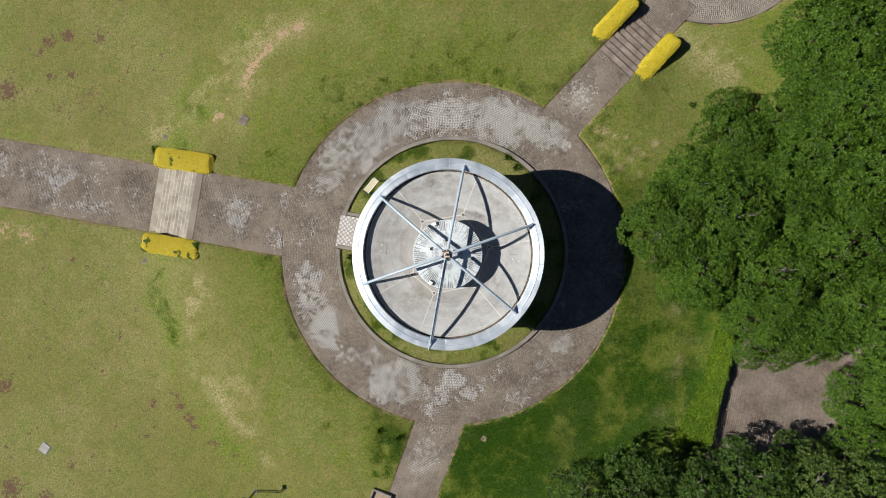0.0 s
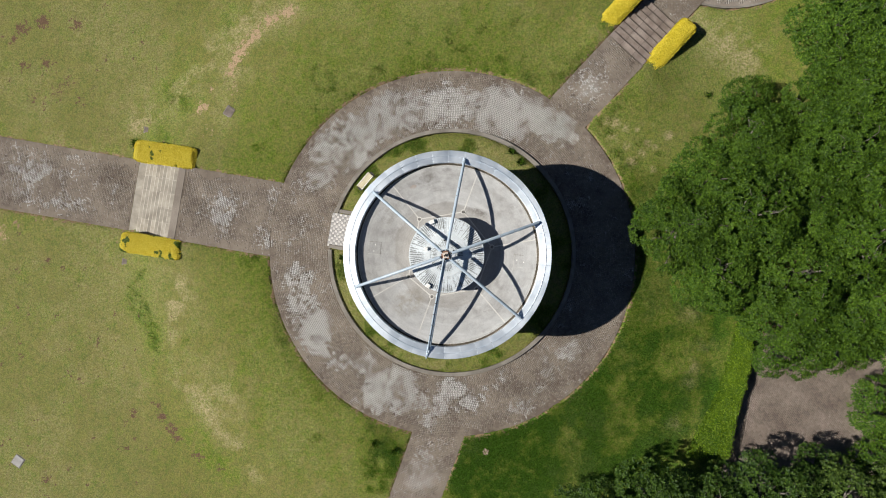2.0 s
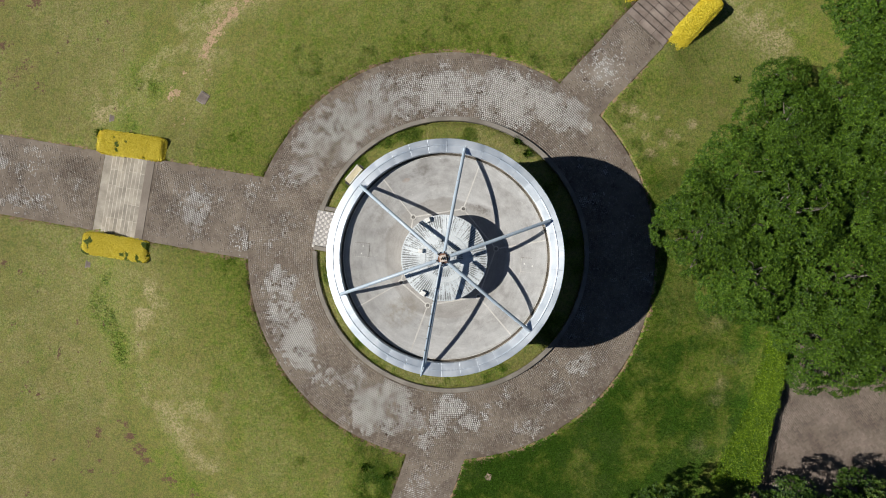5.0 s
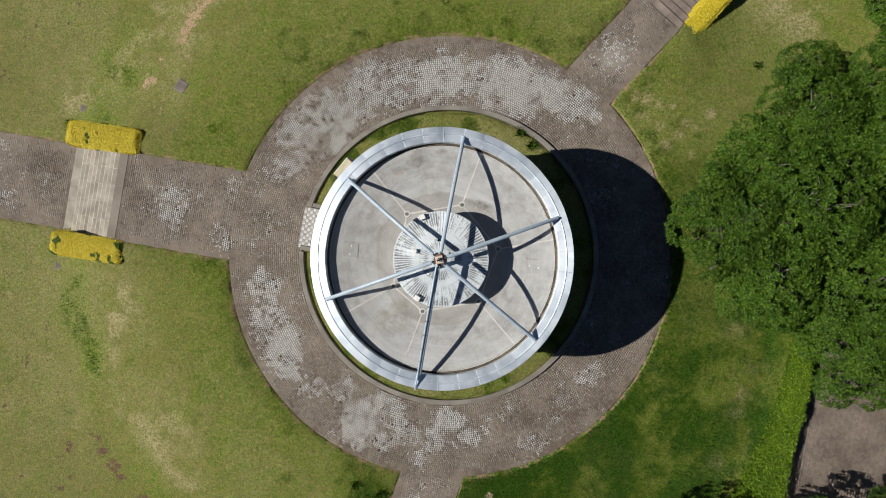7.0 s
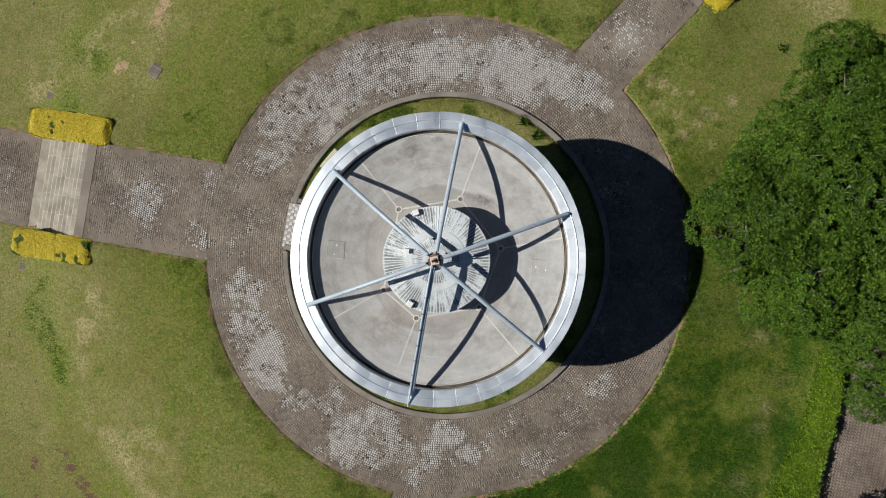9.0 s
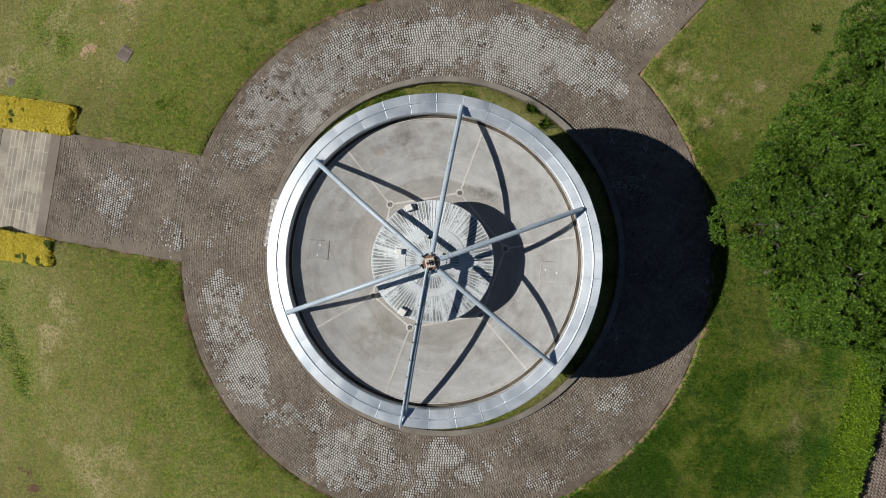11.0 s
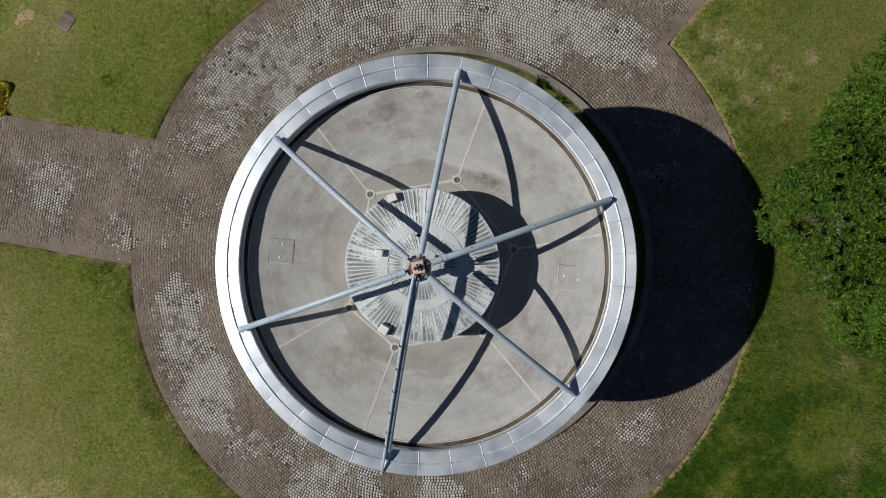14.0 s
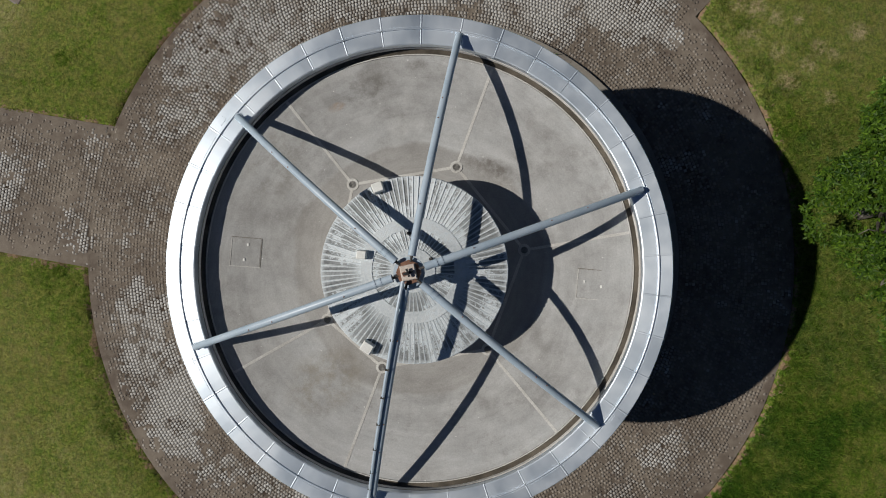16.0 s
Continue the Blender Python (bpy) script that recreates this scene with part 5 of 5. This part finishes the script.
def tuft(x, y, seed, size=0.35, count=90):
    rng = np.random.RandomState(seed)
    z = float(lawn_height(np.array([x]), np.array([y]))[0])
    a = rng.uniform(0, 2 * np.pi, count)
    h = rng.uniform(0.4, 1.0, count) * size
    lean = rng.uniform(0.3, 1.2, count)
    w = 0.012
    p = np.stack([rng.normal(size=count) * 0.05, rng.normal(size=count) * 0.05, np.zeros(count) - 0.01], 1)
    side = np.stack([-np.sin(a), np.cos(a), np.zeros(count)], 1) * w
    tip = p + np.stack([np.cos(a) * h * np.sin(lean), np.sin(a) * h * np.sin(lean), h * np.cos(lean)], 1)
    mid = p + (tip - p) * 0.5 + np.array([0, 0, 0.03])
    verts = np.stack([p - side, p + side, mid + side, tip, mid - side], 1).reshape(-1, 3)
    i = np.arange(count)[:, None] * 5
    ob = new("weed_tuft", big_mesh("weed_tuft", verts, i + [[0, 1, 2, 3, 4]], LEAF_MID))
    ob.matrix_world = pose(x, y, z)
    tagged(ob, "tuft of coarse green weed growing from the ground", "weed", "weeds")


garden_lamp()
planter_box()
fallen_leaf(1.55, -8.72, 0.36, 20)
for k, (x, y, size) in enumerate([(11.4, 7.0, 0.2), (-14.6, 5.1, 0.35), (-5.0, 4.55, 0.14), (-5.35, 4.3, 0.12), (-4.35, 4.65, 0.12), (-4.75, -0.2, 0.25), (-4.6, -0.45, 0.25), (-6.6, 1.05, 0.12), (2.7, 4.5, 0.3), (3.1, 4.0, 0.3), (-3.3, -8.4, 0.25), (-2.4, -8.7, 0.3), (-5.42, 4.5, 0.12), (-4.46, 4.57, 0.1), (-5.18, 5.37, 0.1), (-5.3, 4.74, 0.07), (-1.06, 7.09, 0.08)]):
    tuft(x, y, 50 + k, size)


# ---- paving, piece by piece ----
# worn, lime-whitened patches of the ring: angle, radius, half angle, half depth
PALE_NORTH = [(141, 7.0, 9, 0.75), (127, 6.7, 9, 0.9), (114, 6.8, 9, 0.8), (101, 6.6, 9, 0.95), (88, 6.6, 9, 1.0), (78, 6.4, 7, 0.8), (71, 7.2, 7, 0.6), (66, 6.3, 7, 0.7), (57, 6.9, 8, 0.7), (47, 7.5, 5, 0.35), (133, 5.9, 8, 0.4)]
PALE_SOUTH = [(190, 6.8, 7, 0.6), (198, 7.1, 7, 0.7), (209, 6.9, 7, 0.75), (216, 7.1, 4, 0.6), (225, 7.0, 4.5, 0.65), (232, 6.2, 4, 0.4), (240, 6.8, 6, 0.7), (248, 6.1, 6, 0.5), (247, 7.3, 5, 0.4), (256, 6.6, 5, 0.5), (265, 6.9, 5, 0.6), (270, 5.9, 6, 0.4), (280, 6.7, 5, 0.5)]
PALE_THIN = [(298, 7.3, 6, 0.4), (308, 6.9, 5, 0.35), (31, 6.2, 3, 0.25), (318, 6.6, 5, 0.3), (170, 6.9, 10, 0.8), (290, 6.3, 6, 0.4), (155, 7.2, 7, 0.5)]


def patches(r, a, spots):
    best = np.zeros_like(r)
    for a0, r0, wa, wr in spots:
        best = np.maximum(best, np.exp(-0.7 * ((((a - a0 + 180) % 360 - 180) / wa) ** 2 + ((r - r0) / wr) ** 2) ** 1.4))
    return best


def worn_at(x, y):
    """How clean and pale the setts are, 0 under dirt to 1 worn clean, and how much lime film lies over them."""
    r, a = np.hypot(x - RING[0], y - RING[1]), np.degrees(np.arctan2(y, x)) % 360
    n = 0.5 * rough_grain(x, y, 0.9, 3) + 0.3 * rough_grain(x, y, 0.35, 13) + 0.2 * grain(x, y, 0.1, 17)
    wr, wa = r + 0.9 * (rough_grain(x, y, 0.8, 33) - 0.5), a + 11 * (rough_grain(x, y, 0.9, 39) - 0.5)
    on_ring = np.maximum(np.maximum(patches(wr, wa, PALE_NORTH), patches(wr, wa, PALE_SOUTH)), 0.42 * patches(wr, wa, PALE_THIN))
    s, d = along(WEST, x, y)
    west = 0.75 * np.exp(-((s - 2.3) / 0.95) ** 2) * np.exp(-((d + 0.1) / 0.95) ** 2) + 0.4 * np.exp(-((s - 0.2) / 0.5) ** 2) + 0.45 * ease(s, 7.5, 9.0) * np.exp(-(d / 1.2) ** 2) * (0.5 + grain(s, d * 0.15, 0.8, 44))
    s2, d2 = along(NORTH, x, y)
    north = 0.7 * np.exp(-((s2 - 1.2) / 1.0) ** 2) * np.exp(-(d2 / 0.6) ** 2) + 0.1
    s3, d3 = along(SOUTH, x, y)
    south = 0.85 * np.exp(-((s3 - 1.8) / 1.3) ** 2) * np.exp(-(d3 / 0.75) ** 2)
    share = np.where(r < RING_R, on_ring, np.where(np.abs(d) < 1.8, west, np.where(y > 0, north, south)))
    gaps = 0.22 * (1 - ease(np.abs(rough_grain(x, y, 1.1, 27) - 0.5), 0.0, 0.05))  # dark dirt lines that wander through the patches
    clean = ease(0.95 * share + 2.2 * (n - 0.5) - gaps, 0.12, 0.70)
    mottle = ease(0.45 * rough_grain(x, y, 0.55, 61) + 0.55 * grain(x, y, 0.16, 51), 0.28, 0.60)
    film = ease(rough_grain(x, y, 1.1, 83), 0.50, 0.62) * ease(share, 0.4, 0.75)
    return np.maximum(0.10 * mottle, clean * (0.38 + 0.62 * np.maximum(mottle, 0.9 * film))), film * clean


def sett_spots():
    """Centres, turns and sizes of all setts: ring courses, then the straight paths."""
    rng = np.random.RandomState(21)
    out = []
    r = KERB_R + 0.035
    while r < RING_R - 0.03:
        n = int(round(2 * np.pi * r / 0.0765))
        a = (np.arange(n) + rng.rand()) * 2 * np.pi / n + rng.normal(size=n) * 0.0035 / r
        rr = r + rng.normal(size=n) * 0.0020 + 0.010 * (grain(r * np.cos(a), r * np.sin(a), 0.9, 15) - 0.5)
        out.append(np.stack([RING[0] + rr * np.cos(a), RING[1] + rr * np.sin(a), a], 1))
        r += 0.0755
    for p, last in ((WEST, 22.0), (NORTH, 8.4), (SOUTH, 8.0)):
        s = -0.7
        row = 0
        while s < last:
            d = np.arange(-p["half"] + 0.05, p["half"] - 0.04, 0.0765) + 0.038 * (row % 2) + rng.normal(size=1) * 0.004
            ss = s + rng.normal(size=len(d)) * 0.002
            x, y = p["x"] + ss * p["dx"] - d * p["dy"], p["y"] + ss * p["dy"] + d * p["dx"]
            hold = (np.hypot(x - RING[0], y - RING[1]) > RING_R) & ((s < p["a"] - 0.05) | (s > p["b"] + 0.06))
            out.append(np.stack([x, y, np.full(len(d), math.atan2(p["dy"], p["dx"]))], 1)[hold])
            s += 0.0755
            row += 1
    return np.concatenate(out), rng


def sett_levels(x, y):
    s, d = along(WEST, x, y)
    z = np.where((np.abs(d) < WEST["half"] + 0.1) & (s > 0), np.where(s > WEST["b"], -WEST["drop"], 0.0), slope(x, y))
    s, d = along(NORTH, x, y)
    return np.where((np.abs(d) < NORTH["half"] + 0.1) & (s > 0), np.where(s > NORTH["b"], -NORTH["drop"], 0.0), z)


def build_paving():
    spots, rng = sett_spots()
    x, y, turn = spots.T
    n = len(x)
    z = sett_levels(x, y) + rng.normal(size=n) * 0.0011
    worn = np.clip(worn_at(x, y)[0] * (1 + rng.normal(size=n) * 0.08) + rng.normal(size=n) * 0.06, 0, 1)
    size = rng.uniform(0.0318, 0.0345, n)
    turn = turn + rng.normal(size=n) * 0.035
    near = np.where((x > -8.0) & (x < -6.0) & (y > -2.2) & (np.hypot(x, y) < 7.9))[0]
    near = near[np.argsort(np.abs(y[near] + 0.4) + 0.6 * np.abs(x[near] + 7.0))][:300]
    rest = np.setdiff1d(np.arange(n), near)
    base = np.array([(a * k, b * k, h) for k, h in ((1.0, -0.03), (0.94, 0.0)) for a, b in ((-1, -1), (1, -1), (1, 1), (-1, 1))])
    quads = np.array([(i, (i + 1) % 4, 4 + (i + 1) % 4, 4 + i) for i in range(4)] + [(4, 5, 6, 7)])
    c, s = np.cos(turn[rest]), np.sin(turn[rest])
    k = size[rest][:, None]
    wob = rng.uniform(0.95, 1.03, (len(rest), 8))
    bx, by = base[:, 0] * k * wob, base[:, 1] * k * wob[:, ::-1]
    tilt = rng.normal(size=(len(rest), 2)) * 0.012
    verts = np.stack([x[rest][:, None] + c[:, None] * bx - s[:, None] * by, y[rest][:, None] + s[:, None] * bx + c[:, None] * by,
                      z[rest][:, None] + base[:, 2] + tilt[:, :1] * bx + tilt[:, 1:] * by], 2).reshape(-1, 3)
    faces = (np.arange(len(rest))[:, None, None] * 8 + quads).reshape(-1, 4)
    paving = thing("paving", "worn granite sett paving, pale in patches, on ring and paths", "paving", kind="structure")
    tagged(part("setts", big_mesh("setts", verts, faces, SETT, {"worn": np.repeat(worn[rest], 8)}), SETT, paving), kind="stuff")
    kinds = []
    for level in range(8):
        v = base * np.array([0.0332, 0.0332, 1.0]) * rng.uniform(0.95, 1.03, (8, 1)) ** np.array([1, 1, 0])
        kinds.append(big_mesh("sett", v, quads, SETT, {"worn": np.full(8, level / 7)}))
    for i in near:
        ob = part("sett", kinds[int(round(worn[i] * 7))], SETT, paving)
        ob.matrix_world = pose(x[i], y[i], z[i], math.degrees(rng.normal() * 0.02), math.degrees(rng.normal() * 0.02), math.degrees(turn[i]))
    build_dirt(paving)


def dirt_at(x, y):
    """How deep the trodden dirt lies: 0 in the joints only, 1 over the setts."""
    d = paved(x, y)
    inner = np.hypot(x - RING[0], y - RING[1]) - KERB_R
    n = 0.6 * rough_grain(x, y, 0.9, 70) + 0.4 * rough_grain(x, y, 0.3, 75)
    rim = 1 - ease(np.where(inner < 1.5, 9.0, d) + 1.0 * (n - 0.5) + 0.55 * (grain(x, y, 0.11, 77) - 0.5), 0.02, 0.36)
    a = np.degrees(np.arctan2(y, x))
    silted = 0.56 * ease(a, -6, 12) * (1 - ease(a, 40, 52)) * ease(inner, 0.5, 1.3) * ease(n, 0.30, 0.48)  # washed-down earth to the east
    silted = np.maximum(silted, 0.60 * ease(np.hypot(x, y), RING_R, RING_R + 0.3) * ease(n, 0.36, 0.56))
    return np.clip(np.maximum(np.maximum(1.15 * rim, silted), 0.46 - 0.40 * worn_at(x, y)[0] + 0.40 * (n - 0.5)), 0, 1.15)


def build_dirt(paving):
    """Earth in the joints, which rises over the setts where nobody walks it clean."""
    def sheet(x, y, z, nu, nv, name):
        i = (np.arange(nv - 1)[:, None] * nu + np.arange(nu - 1)).ravel()
        grit = 0.0016 * (rough_grain(x, y, 0.12, 90) - 0.5)
        me = big_mesh(name, np.stack([x, y, z - 0.0036 + 0.0066 * dirt_at(x, y) + grit], 1), np.stack([i, i + 1, i + 1 + nu, i + nu], 1), DIRT, {"depth": ease(dirt_at(x, y), 0.20, 0.52), "film": worn_at(x, y)[1], "mud": ease(dirt_at(x, y), 0.62, 1.0) * ease(rough_grain(x, y, 0.7, 95), 0.38, 0.6) * (np.hypot(x, y) < RING_R + 0.1)}, True)
        part(name, me, DIRT, paving, "dark earth in and over the joints")

    n = 900
    r, a = np.meshgrid(np.arange(KERB_R - 0.1, RING_R + 0.02, 0.045), np.linspace(0, 2 * np.pi, n))
    x, y = RING[0] + r.ravel() * np.cos(a.ravel()), RING[1] + r.ravel() * np.sin(a.ravel())
    sheet(x, y, np.zeros_like(x), r.shape[1], n, "joint_dirt")
    for p, last in ((WEST, 22.05), (NORTH, 8.2), (SOUTH, 8.05)):
        cuts = [(-0.6, min(p["a"] - 0.005, last))] + ([(p["b"] + 0.005, last)] if p["n"] else [])
        for a0, a1 in cuts:
            s, d = np.meshgrid(np.arange(a0, a1 + 0.001, 0.045), np.arange(-p["half"] - 0.02, p["half"] + 0.03, 0.045))
            s[:, -1] = a1
            x, y = (p["x"] + s * p["dx"] - d * p["dy"]).ravel(), (p["y"] + s * p["dy"] + d * p["dx"]).ravel()
            z = sett_levels(x, y) if p is SOUTH else np.full(len(x), 0.0 if a1 < p["b"] else -p["drop"])
            z = z - 0.02 * (np.hypot(x - RING[0], y - RING[1]) < RING_R - 0.09)
            sheet(x, y, z, s.shape[1], s.shape[0], "joint_dirt")


def build_court():
    """Brown rectangular pavers, laid in a herringbone of pairs."""
    rng = np.random.RandomState(31)
    u = 0.0735  # half a paver's length
    i, j = (v.ravel() for v in np.meshgrid(np.arange(-110, 110), np.arange(-110, 110)))
    k = (i - j) % 4
    flat, upright = k == 0, k == 3
    gx, gy = np.concatenate([i[flat] + 1.0, i[upright] + 0.5]) * u, np.concatenate([j[flat] + 0.5, j[upright] + 1.0]) * u
    lay = np.concatenate([np.zeros(flat.sum()), np.full(upright.sum(), np.pi / 2)]) + radians(35)
    c, s = math.cos(radians(35)), math.sin(radians(35))
    p = np.stack([16.5 + c * gx - s * gy, -7.4 + s * gx + c * gy, lay], 1)
    p = p[(p[:, 0] > 11.8) & (p[:, 0] < 21.6) & (p[:, 1] > -11.4) & (p[:, 1] < -3.4)]
    p = p[court_side(p[:, 0], p[:, 1]) > 0.1]
    n = len(p)
    z = -1.0 + rng.normal(size=n) * 0.0012
    c, s = np.cos(p[:, 2:3]), np.sin(p[:, 2:3])
    sx, sy = np.array([-1, 1, 1, -1]) * u, np.array([-1, -1, 1, 1]) * u / 2

    def corners(inset, level):
        bx, by = sx * (1 - inset / u), sy * (1 - 2 * inset / u)
        return np.stack([p[:, 0:1] + c * bx - s * by, p[:, 1:2] + s * bx + c * by, np.repeat(level[:, None], 4, 1)], 2)

    low, top = corners(0.001, z - 0.05), corners(0.002, z)
    verts = np.concatenate([low, top], 1).reshape(-1, 3)
    quads = np.array([(0, 1, 5, 4), (1, 2, 6, 5), (2, 3, 7, 6), (3, 0, 4, 7), (4, 5, 6, 7)])
    court = thing("court_paving", "court of small brown pavers under the trees", "paving", 16.5, -7.0, -1.0, kind="structure")
    verts = verts - np.array([16.5, -7.0, -1.0])
    tagged(part("pavers", big_mesh("pavers", verts, (np.arange(n)[:, None, None] * 8 + quads).reshape(-1, 4), BRICK), BRICK, court), kind="stuff")
    bed = Shape().add([(13.75 - 16.5, 3.5, -0.0045), (22 - 16.5, 3.5, -0.0045), (22 - 16.5, -4.5, -0.0045), (11.8 - 16.5, -4.5, -0.0045)], [(3, 2, 1, 0)])
    part("joint_bed", bed, BRICK, court)


def build_plaza():
    x, y, r = PLAZA
    plaza = thing("round_plaza", "round plaza of grey setts below the brown steps", "paving", x, y, -0.9, kind="structure")
    rng = np.random.RandomState(41)
    rr = r - 0.22
    pts = []
    while rr > 2.2:
        n = int(2 * np.pi * rr / 0.095)
        a = np.arange(n) * 2 * np.pi / n + rng.rand()
        a = a[(np.sin(a) < -0.2)]
        pts.append(np.stack([rr * np.cos(a), rr * np.sin(a), a], 1))
        rr -= 0.095
    p = np.concatenate(pts)
    n = len(p)
    base = np.array([(a * k, b * k, h) for k, h in ((0.044, -0.06), (0.041, 0.0)) for a, b in ((-1, -1), (1, -1), (1, 1), (-1, 1))])
    c, s = np.cos(p[:, 2:3]), np.sin(p[:, 2:3])
    verts = np.stack([p[:, 0:1] + c * base[:, 0] - s * base[:, 1], p[:, 1:2] + s * base[:, 0] + c * base[:, 1], base[:, 2] + 0.02 + rng.normal(size=(n, 1)) * 0.001], 2).reshape(-1, 3)
    quads = np.array([(0, 1, 5, 4), (1, 2, 6, 5), (2, 3, 7, 6), (3, 0, 4, 7), (4, 5, 6, 7)])
    worn = np.repeat(np.clip(0.26 + rng.normal(size=n) * 0.06, 0, 1), 8)
    tagged(part("setts", big_mesh("setts", verts, (np.arange(n)[:, None, None] * 8 + quads).reshape(-1, 4), SETT, {"worn": worn}), SETT, plaza), kind="stuff")
    part("joint_bed", Shape().turned([(0.0, 0.0193), (r - 0.06, 0.0193), (r - 0.06, -0.2)], 96), EARTH, plaza)
    part("edging", Shape().turned([(r - 0.09, -0.15), (r, -0.15), (r, 0.022), (r - 0.09, 0.022)], 96, closed=True), CONCRETE, plaza)


build_court()
build_plaza()
build_paving()


# ---- from plan units to metres ----
for me in bpy.data.meshes:
    me.transform(Matrix.Scale(U, 4))
for ob in scene.objects:
    if ob.type in ("MESH", "EMPTY"):
        ob.location = U * ob.location
